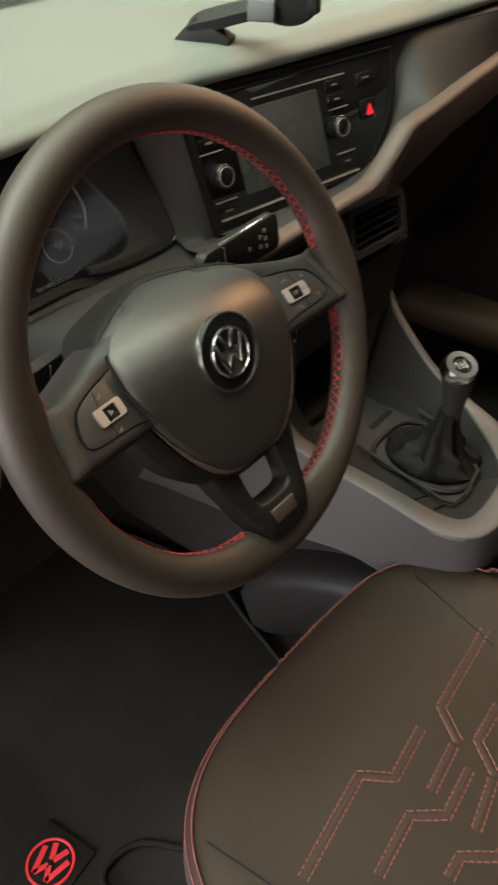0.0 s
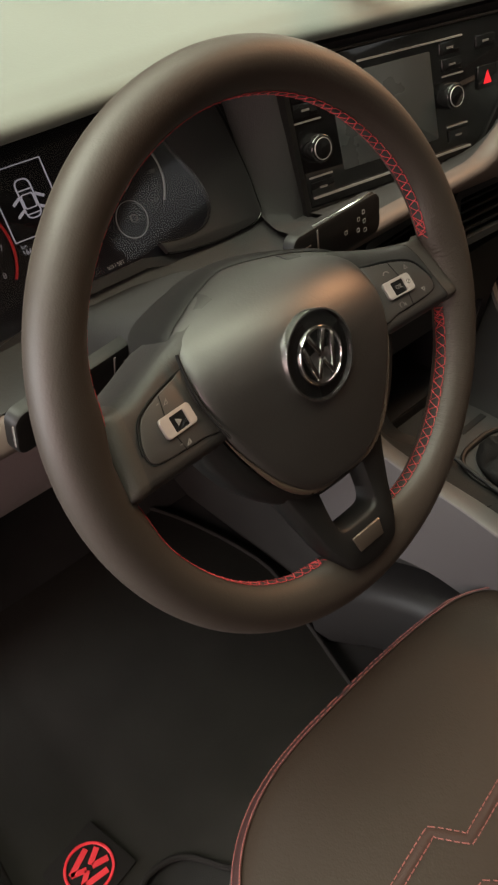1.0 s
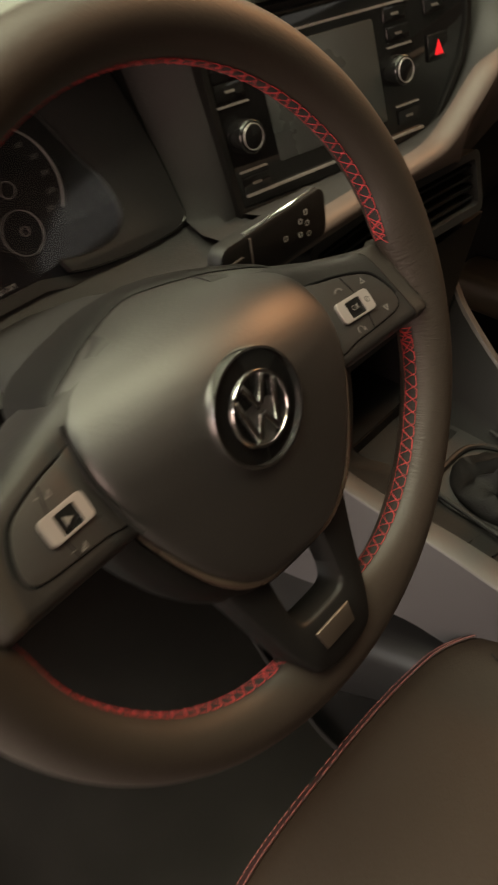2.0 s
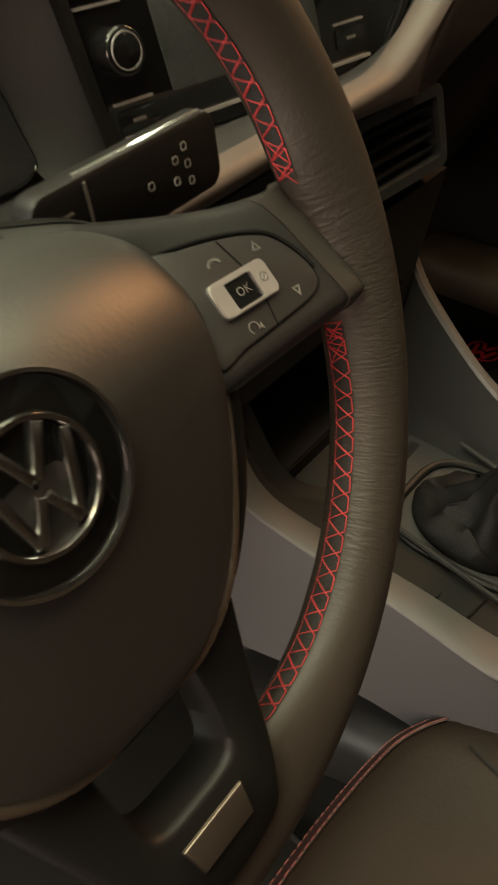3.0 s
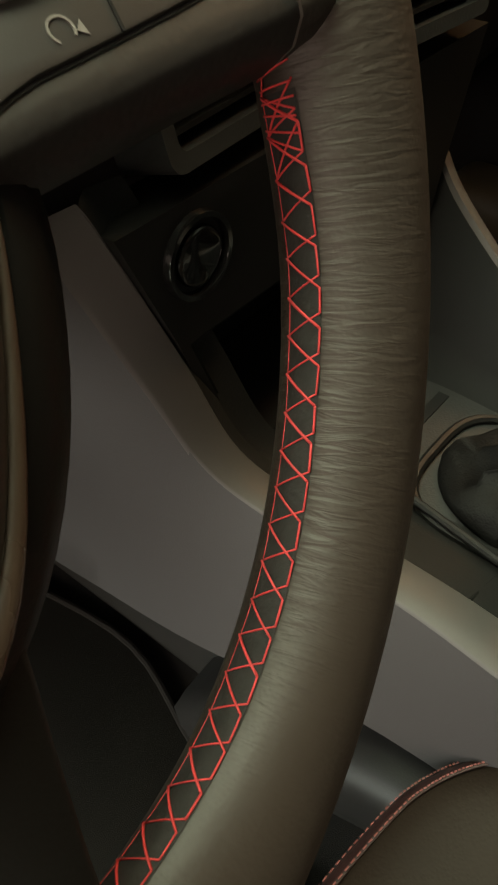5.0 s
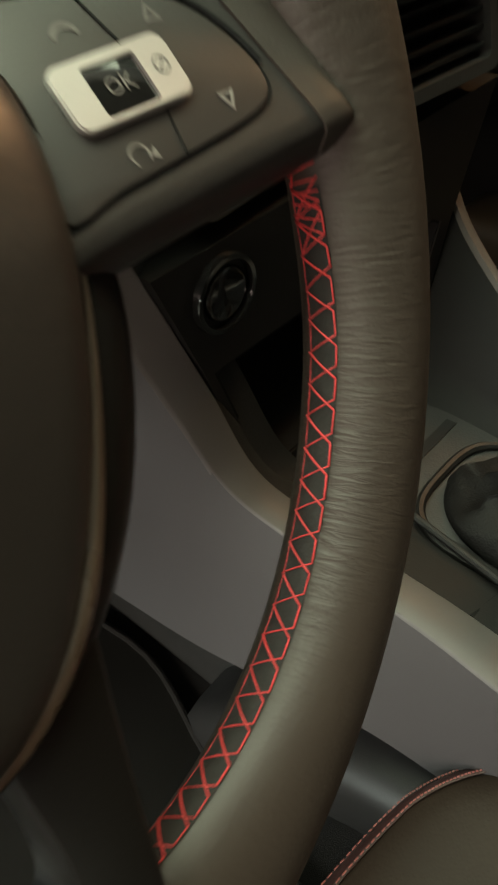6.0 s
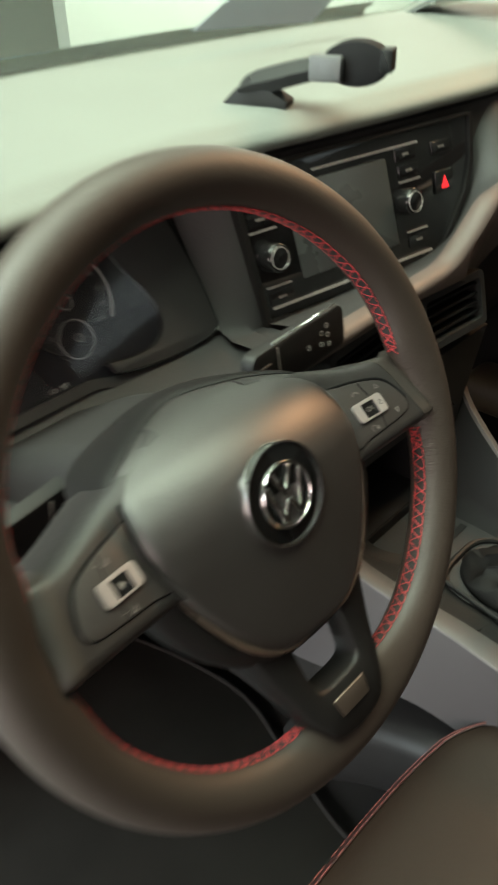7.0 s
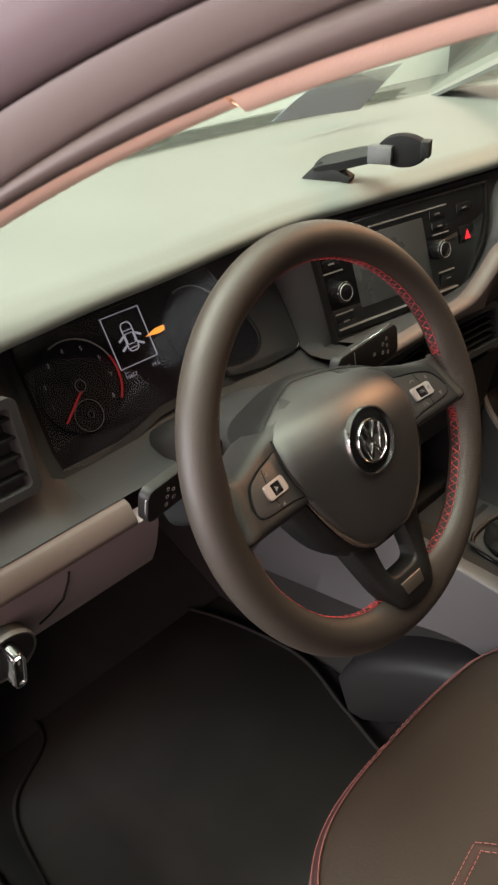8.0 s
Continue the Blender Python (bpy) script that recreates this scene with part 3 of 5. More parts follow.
def cluster_outline(grow=0.0):
    pts = [(-0.155, 0.06), (-0.156, 0.0), (-0.158, -0.075), (-0.155, -0.094), (-0.12, -0.1), (-0.06, -0.09), (-0.02, -0.08), (0.06, -0.08), (0.1, -0.09), (0.17, -0.1), (0.205, -0.092), (0.213, -0.08), (0.212, -0.02), (0.2, 0.03), (0.19, 0.06)]
    cx, cy = 0.03, -0.02
    return [(cx + (x - cx) * (1 + grow / 0.18), cy + (y - cy) * (1 + grow / 0.08)) for x, y in pts]


def instrument_cluster():
    unit = thing("instrument_cluster", (0.03, 0.3, -0.05), "black instrument cluster with two lit gauges and door-open display", "instrument cluster")
    at = CLUSTER
    part("dial_plate", prism(at, cluster_outline(), -0.012, 0.0), GAUGE_FACE, unit)
    sunk = lambda a, b, c=0.0: at(a, b, c if c < 0 else c * lerp([(-0.12, 1.0), (0.0, 0.55), (0.09, 0.12)], a))
    part("bezel", ring_prism(sunk, cluster_outline(0.012), cluster_outline(-0.0005), -0.01, 0.006), DASH_GREY, unit)
    # on the passenger's side a raised cheek closes the dial's window with a rounded edge
    window = [tuple(p) for p in smooth_loop([(0.098, 0.056), (0.118, 0.022), (0.134, -0.012), (0.145, -0.034), (0.149, -0.059), (0.1355, -0.0745), (0.109, -0.0775), (0.08, -0.073)], 4, closed=False)]
    edge = [tuple(p) for p in smooth_loop([(0.085, -0.084), (0.105, -0.0885), (0.145, -0.0925), (0.184, -0.0925), (0.2, -0.0895), (0.2065, -0.083), (0.2065, -0.07), (0.205, -0.038), (0.198, 0.007), (0.187, 0.056)], 4, closed=False)]
    cheek = part("cheek", prism(at, window + edge, -0.002, 0.006, 0.002), DASH_GREY, unit, "dark grey cheek beside the gauges")
    part("window_edge", tube([at(x, y, 0.0045) for x, y in window], 0.0011, 6), VENT_BLACK, cheek)
    part("gloss_edge", tube([at(x, y, 0.0045) for x, y in edge], 0.0012, 6), PIANO_BLACK, cheek, "gloss black edge line")
    for cx, cy, r, nums in ((-0.098, -0.0255, 0.0475, "12345678"), (0.068, -0.0145, 0.0435, "")):
        gauge = part("gauge", disc(at, cx, cy, r, 0.0, 0.002, 0.0005), GAUGE_FACE, unit)
        part("gauge_ring", arc(at, cx, cy, r, 0.0014, -35, 110, 0.002, 0.0032), MARK_DIM, gauge)
        part("hub", disc(at, cx, cy, 0.0063, 0.002, 0.003, 0.001, inner=0.0057), MARK_DIM, gauge)
        for i, ch in enumerate(nums):
            a = radians(195 - i * 33)
            words(at, ch, cx + 0.038 * math.cos(a), cy + 0.038 * math.sin(a), 0.0066, 0.0026, "numeral", MARK_SOFT, gauge)
        if not nums:
            for i in range(13):
                a = radians(222 - i * 22)
                words(at, str(20 * i), cx + 0.034 * math.cos(a), cy + 0.034 * math.sin(a), 0.0048, 0.0026, "numeral", MARK_DIM, gauge)
        part("small_dial", disc(at, cx - 0.004, cy - 0.0305, 0.0165, 0.002, 0.003, inner=0.016), MARK_DIM, gauge)
        part("small_hub", disc(at, cx - 0.002, cy - 0.03, 0.0036, 0.002, 0.004, inner=0.0031), MARK_GREY, gauge)
    part("needle", prism(at, [(-0.102, -0.0303), (-0.1005, -0.0312), (-0.1288, -0.0543), (-0.1301, -0.0533)], 0.004, 0.006), MARK_RED, unit)
    part("red_zone", arc(at, -0.098, -0.0255, 0.0475, 0.002, -36, 20, 0.0022, 0.0034), MARK_RED, unit)
    shown = part("display", prism(at, rounded(0.054, 0.062, 0.001, -0.0215, -0.0), 0.0005, 0.0012), GAUGE_FACE, unit)
    bm = bmesh.new()
    for a, b in (((-0.0465, 0.028), (0.0035, 0.028)), ((0.0035, 0.028), (0.0035, -0.028)), ((0.0035, -0.028), (-0.0465, -0.028)), ((-0.0465, -0.028), (-0.0465, 0.028))):
        bar(at, a, b, 0.0009, 0.0012, 0.002, bm)
    part("display_border", bm, MARK_WHITE, shown)
    car = bmesh.new()
    ring_prism(at, rounded(0.0145, 0.032, 0.0055, -0.0205, 0.001), rounded(0.0125, 0.0298, 0.0045, -0.0205, 0.001), 0.0012, 0.0022, car)
    ring_prism(at, rounded(0.0115, 0.012, 0.002, -0.0205, -0.001), rounded(0.0098, 0.0102, 0.0015, -0.0205, -0.001), 0.0012, 0.0022, car)
    bar(at, (-0.027, 0.008), (-0.014, 0.008), 0.001, 0.0012, 0.0022, car)
    bar(at, (-0.026, -0.011), (-0.015, -0.011), 0.001, 0.0012, 0.0022, car)
    for s in (-1, 1):
        for y in (0.003, -0.007):
            bar(at, (-0.0205 + s * 0.0075, y), (-0.0205 + s * 0.0145, y - 0.004), 0.0022, 0.0012, 0.0022, car)
    part("door_open_symbol", car, MARK_WHITE, shown)
    words(at, "km", -0.041, -0.0325, 0.0045, 0.0015, "unit_text", MARK_WHITE, shown)
    words(at, "16607", -0.037, -0.0375, 0.0062, 0.0015, "odometer_text", MARK_WHITE, shown)
    words(at, "19.6", -0.003, -0.0365, 0.0062, 0.0015, "trip_text", MARK_WHITE, shown)
    # thin glowing amber sliver, drawn out towards the right gauge
    part("amber_streak", prism(at, [(-0.002, -0.006), (0.014, -0.0012), (0.064, -0.0026), (0.016, -0.0078)], 0.001, 0.0016), AMBER_GLOW, unit, "glowing amber streak beside the display")
    ledge = Face((0.031, 0.243, -0.051), 0, 55)
    words(ledge, "0.0 / SET", 0.0, 0.0, 0.0052, 0.003, "set_text", MARK_DIM, unit, 0.0)
    pane = [(-0.151, 0.056), (-0.152, 0.0), (-0.154, -0.075), (-0.15, -0.09), (-0.118, -0.096), (-0.06, -0.086), (-0.02, -0.077), (0.06, -0.077)] + window[::-1]
    lens = part("lens", prism(at, pane, 0.0066, 0.0071), GAUGE_LENS, unit)
    lens.visible_shadow = False


# ---- radio ----
RADIO = Face((0.4062, 0.2053, 0.0067), -8.35, 14.57)


def knob(parent, at, cx, cy):
    k = part("knob", disc(at, cx, cy, 0.0135, 0.0, 0.018, 0.002, 32), PIANO_BLACK, parent)
    part("knob_ring", disc(at, cx, cy, 0.0105, 0.0175, 0.0188, inner=0.0096), SATIN_METAL, k)
    part("knob_face", disc(at, cx, cy, 0.0098, 0.0172, 0.0186, 0.0005), PIANO_BLACK, k)


def radio():
    at = RADIO
    unit = thing("radio", (0.388, 0.25, -0.05), "black dashboard radio with dark screen and two knobs", "radio")
    line = [(-0.165, 0.066), (-0.163, 0.03), (-0.158, -0.02), (-0.152, -0.07), (-0.05, -0.072), (0.085, -0.068), (0.108, -0.055), (0.147, -0.01), (0.159, 0.02), (0.162, 0.066)]
    part("panel", prism(at, line, -0.03, 0.0, 0.0015), PIANO_BLACK, unit)
    part("surround", ring_prism(at, [(x * 1.04, y * 1.07 - 0.002) for x, y in line], [(x * 1.004, y * 1.01) for x, y in line], -0.03, 0.002), STALK_BLACK, unit)
    part("screen", prism(at, rounded(0.138, 0.089, 0.002, -0.039, 0.001, 4, -0.1), -0.001, 0.0012, 0.0005), SCREEN, unit, "switched-off screen")
    knob(unit, at, -0.143, -0.0125)
    knob(unit, at, 0.046, -0.002)
    for cx, cy, w in ((-0.1445, 0.0125, 0.033), (-0.135, -0.041, 0.03), (0.0595, 0.0176, 0.033), (0.065, -0.035, 0.032)):
        part("button_line", prism(at, rounded(w, 0.0016, 0.0005, cx, cy), 0.0, 0.0012), SATIN_METAL, unit)
    part("lower_line", prism(at, rounded(0.232, 0.0022, 0.0008, -0.031, -0.061), 0.0, 0.002), SATIN_METAL, unit)
    part("upper_line", prism(at, rounded(0.15, 0.0018, 0.0008, 0.0, 0.0535), 0.0, 0.002), SATIN_METAL, unit)
    for cx, cy in ((-0.147, 0.038), (-0.146, 0.023), (-0.134, -0.052), (0.0555, 0.0445), (0.0585, 0.028), (0.0656, -0.0455), (0.112, 0.0425)):
        key = part("button", prism(at, rounded(0.03, 0.013, 0.001, cx, cy), -0.001, 0.0014, 0.0004), PIANO_BLACK, unit)
        part("button_mark", prism(at, rounded(0.01, 0.0022, 0.0005, cx, cy), 0.0012, 0.0017), MARK_GREY, key)
    hazard = part("hazard_button", prism(at, rounded(0.03, 0.024, 0.002, 0.114, 0.006), -0.001, 0.002, 0.0006), PIANO_BLACK, unit)
    part("hazard_triangle", prism(at, [(0.1075, -0.001), (0.1205, -0.001), (0.114, 0.0125)], 0.0018, 0.0024), WARN_RED, hazard, "glowing red triangle")


# ---- vents and light switch ----
def vent(at, w, h, slats, label):
    v = thing("air_vent", at(0, 0, -0.03), label, "air vent", group="dashboard vents")
    part("vent_rim", ring_prism(at, rounded(w, h, 0.008), rounded(w - 0.016, h - 0.016, 0.005), -0.03, 0.003), DASH_GREY, v)
    part("vent_back", prism(at, rounded(w - 0.014, h - 0.014, 0.004), -0.035, -0.028), VENT_BLACK, v)
    for i in range(slats):
        y = (h - 0.02) * ((i + 0.5) / slats - 0.5)
        part("slat", prism(lambda a, b, c, y=y: at(a, y + b, c) , [(-w / 2 + 0.008, -0.0012), (w / 2 - 0.008, -0.0012), (w / 2 - 0.008, 0.0012), (-w / 2 + 0.008, 0.0012)], -0.02, -0.002), VENT_BLACK, v)
    return v


def light_switch():
    at = Face((-0.292, 0.143, -0.144), 0, -12)
    sw = thing("light_switch", at(0, 0, -0.02), "round black light switch with chrome-edged knob", "switch")
    part("dish", disc(at, 0, 0, 0.028, -0.02, 0.004, 0.003), SATIN_BLACK, sw)
    part("dish_ring", disc(at, 0, 0, 0.029, 0.0, 0.005, inner=0.0262), TRIM_CONSOLE, sw)
    turn = part("knob", prism(at, rounded(0.013, 0.044, 0.006), 0.003, 0.022, 0.003), PIANO_BLACK, sw)
    part("knob_edge", ring_prism(at, rounded(0.0115, 0.042, 0.005), rounded(0.009, 0.0395, 0.004), 0.021, 0.0232), CHROME, turn)
    part("knob_mark", prism(at, rounded(0.002, 0.008, 0.0008, 0, 0.015), 0.021, 0.0226), MARK_DIM, turn)


# ---- steering wheel ----
RING_R, RING_T = 0.1707, 0.0162
# the rim hangs a little low and is drawn out at the bottom, by degrees from its lowest point
RING_GROW = [(0, 0.004), (25, 0.0034), (45, 0.0015), (62, 0.0)]
# towards the spokes the leather is drawn inwards, by degrees round the wheel
RING_FLARE = [(-180, 0.002), (-171, 0.002), (-167, 0.004), (-155, 0.0), (-128, 0.0), (-112, 0.003), (-102, 0.008), (-90, 0.013), (-78, 0.0125), (-70, 0.007), (-60, 0.002), (-50, 0.0), (-25, 0.0), (-13, 0.0035), (-8, 0.002), (4, 0.004), (9, 0.006), (20, 0.001), (30, 0.0), (150, 0.0), (160, 0.001), (171, 0.006), (176, 0.004), (180, 0.002)]


def ring_point(theta, phi, lift_off=0.0):
    """A place on the rim: theta round the wheel, phi round the tube (0 outwards, 90 to the driver)."""
    deg = (math.degrees(theta) + 180) % 360 - 180
    c = math.cos(phi)
    r = RING_R + ease(RING_GROW, abs((deg + 90 + 180) % 360 - 180), 8.0) + (RING_T + lift_off) * c - ease(RING_FLARE, deg, 4.0) * max(0.0, -c) ** 1.5
    return on_wheel(r * math.cos(theta) - 0.002, r * math.sin(theta) - 0.0025, (RING_T + lift_off) * math.sin(phi))


def rim(parent):
    bm = bmesh.new()
    uv, col = bm.loops.layers.uv.new("along"), bm.loops.layers.color.new("pulled")
    na, nb = 288, 40
    grid = [[bm.verts.new(ring_point(2 * math.pi * i / na + math.pi, 2 * math.pi * j / nb)) for j in range(nb)] for i in range(na)]
    for i in range(na):
        for j in range(nb):
            f = bm.faces.new((grid[i][j], grid[(i + 1) % na][j], grid[(i + 1) % na][(j + 1) % nb], grid[i][(j + 1) % nb]))
            for loop, (a, b) in zip(f.loops, ((i, j), (i + 1, j), (i + 1, j + 1), (i, j + 1))):
                loop[uv].uv = (a / na * 1.06, b / nb)
                deg = (360 * a / na + 180) % 360
                deg = deg - 360 if deg > 180 else deg
                away = abs(360 * b / nb - 184)
                k = lerp([(20, 1.0), (60, 0.9), (110, 0.5), (160, 0.15)], away) * lerp([(-180, 0.1), (-80, 0.12), (-62, 0.4), (-45, 1), (4, 0.9), (15, 0.55), (30, 0.3), (60, 0.12), (180, 0.1)], deg)
                loop[col] = (k, k, k, 1)
    return part("rim", bm, RIM_LEATHER, parent, "leather-wrapped rim", angle=180)


def sewing(parent, a0, a1):
    """Red cross-stitches along the inside of the rim, between two rows of holes."""
    pitch = 0.0078 / (RING_R - RING_T)
    count = int(abs(radians(a1 - a0)) / pitch)
    mid, half = radians(182), radians(15)
    rng = random.Random(int(a0 * 7 + 500))
    bm = bmesh.new()

    def hole(side, k):
        """Turn round the wheel and round the tube of one hole."""
        return radians(a0) + radians(a1 - a0) * (k + rng.uniform(-0.05, 0.05)) / count, mid + side * half * rng.uniform(0.95, 1.05)

    def thread(p, q, r, lift=0.0004):
        tube([ring_point(p[0] + (q[0] - p[0]) * i / 4, p[1] + (q[1] - p[1]) * i / 4, lift) for i in range(5)], r, 5, bm)

    left = [hole(1, k) for k in range(count + 1)]
    start = [hole(-1, k - 0.27) for k in range(count + 1)]
    stop = [hole(-1, k + 0.42) for k in range(count + 1)]
    for k in range(count):
        thread(left[k + 1], stop[k], 0.00021)
        thread(left[k], start[k + 1], rng.uniform(0.00025, 0.00033), 0.0006)
        thread(start[k + 1], stop[k + 1], rng.uniform(0.00022, 0.0003))
        thread(left[k], left[k + 1], 0.00017, 0.0002)
    for k in range(2):
        thread(left[k], stop[k], 0.00022)
        thread(left[k + 1], start[k], 0.00022)
    if -20 < a0 < 0:
        # the thread's loose end and the crowded first turns
        thread((radians(a0 + 2.6), mid + half * 0.4), left[0], 0.00022)
        for k in range(5):
            thread(hole(1, k * 0.3 - 0.4), hole(-1, k * 0.4 - 0.6), 0.00022, 0.0007)
    part("stitching", bm, RED_THREAD, parent, "red cross-stitching", angle=180)
    rows = [[ring_point(radians(a0 + (a1 - a0) * i / 60), mid + 1.1 * half * j / 4, 0.00025) for j in range(-4, 5)] for i in range(61)]
    part("seam", loft(rows), SEAM_FELT, parent, "raw dark seam", angle=180)


# half of the airbag cover's outline, from its top to its lowest point
PAD_HALF = [(0.0, 0.052), (0.0295, 0.0492), (0.0552, 0.0432), (0.0785, 0.0325), (0.0851, 0.0104), (0.0833, -0.0149), (0.074, -0.041), (0.0532, -0.0746), (0.0302, -0.093), (0.0, -0.0968)]
PAD_TOP = 0.0172


def mirrored(half):
    """A closed outline from its half, given from top to bottom."""
    return half + [(-p[0],) + tuple(p[1:]) for p in half[-2:0:-1]]


def pad_outline():
    return [Vector((p.x, p.y, pad_height(p.x, p.y))) for p in smooth_loop(mirrored([(u, v, 0.0) for u, v in PAD_HALF]), 6)]


def spread(line, d):
    """Points of an outline moved outwards by d(point)."""
    k, out = len(line), []
    for i, p in enumerate(line):
        t = line[(i + 1) % k] - line[i - 1]
        w = Vector((-t.y, t.x, 0)).normalized()
        if w.x * p.x + w.y * (p.y + 0.02) < 0:
            w = -w
        out.append(p + w * d(p))
    return out


def pad_height(u, v):
    """The airbag cover's front: nearly flat below the badge, rolling back at its top and sides."""
    dv = v + 0.008
    bend = 1.6 + 0.75 * max(0.0, min(1.0, (v + 0.02) / 0.04))
    back = 0.085 * (1 - math.sqrt(max(0.02, 1 - (dv / 0.0615) ** 2))) if dv > 0 else 0.55 * dv * dv
    return PAD_TOP - bend * u * u - back


def airbag_cover(parent):
    edge = pad_outline()
    c = Vector((0, -0.008, 0))
    rows = [[on_wheel(p.x, p.y, pad_height(p.x, p.y) - d) for p in edge] for d in (0.018, 0.0045)]
    for s in (0.997, 0.988, 0.972, 0.95, 0.92, 0.88, 0.83, 0.77, 0.7, 0.62, 0.53, 0.43, 0.32, 0.2, 0.1, 0.01):
        roll = 0.003 * max(0.0, (s - 0.91) / 0.09) ** 2.5
        rows.append([on_wheel(x, y, pad_height(x, y) - roll) for x, y in [(c.x + (p.x - c.x) * s, c.y + (p.y - c.y) * s) for p in edge]])
    return part("airbag_cover", loft(rows, closed_rows=True), PAD_SKIN, parent, "grained airbag cover", angle=75)


def emblem(parent):
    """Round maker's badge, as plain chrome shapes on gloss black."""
    at = lambda a, b, c=0.0: on_wheel(a + 0.0003, b - 0.008, PAD_TOP - 0.0006 + c)
    e = part("emblem_disc", disc(at, 0, 0, 0.0288, -0.004, 0.0004, 0.0006, 48), PIANO_BLACK, parent, "gloss black disc")
    part("emblem_rim", disc(at, 0, 0, 0.0304, -0.004, 0.002, inner=0.0284, sides=72), CHROME, parent, "chrome rim")
    part("emblem_ring", disc(at, 0, -0.0005, 0.0195, 0.0003, 0.0026, inner=0.0172, sides=56), BADGE_METAL, e)
    up = 0.0003
    for s in (-1, 1):
        for a, b, h in (((0.0075, 0.0152), (0.0006, 0.0016), 0.0025), ((0.0137, 0.0098), (0.0068, -0.0142), 0.0023), ((0.0068, -0.0142), (0.0006, -0.0026), 0.0025)):
            d = (Vector(b) - Vector(a)).normalized()
            w = Vector((-d.y, d.x)) * 0.0017
            line = [Vector((s * p.x, p.y)) for p in (Vector(a) - w, Vector(b) - w, Vector(b) + w, Vector(a) + w)]
            part("chevron_stroke", prism(at, [tuple(p) for p in line], up, up + h, 0.0007, 2), BADGE_METAL, e, angle=25)


def spoke_face(side):
    """The face of a spoke: it leans back at its top and rises a little towards the rim."""
    tilt = Vector((-0.14, 0.4, 1.0)).normalized()
    return lambda a, b, c=0.0: on_wheel(side * (a + tilt.x * c), b + tilt.y * c, -0.001 + 0.14 * (a - 0.105) - 0.4 * (b + 0.0025) + tilt.z * c)


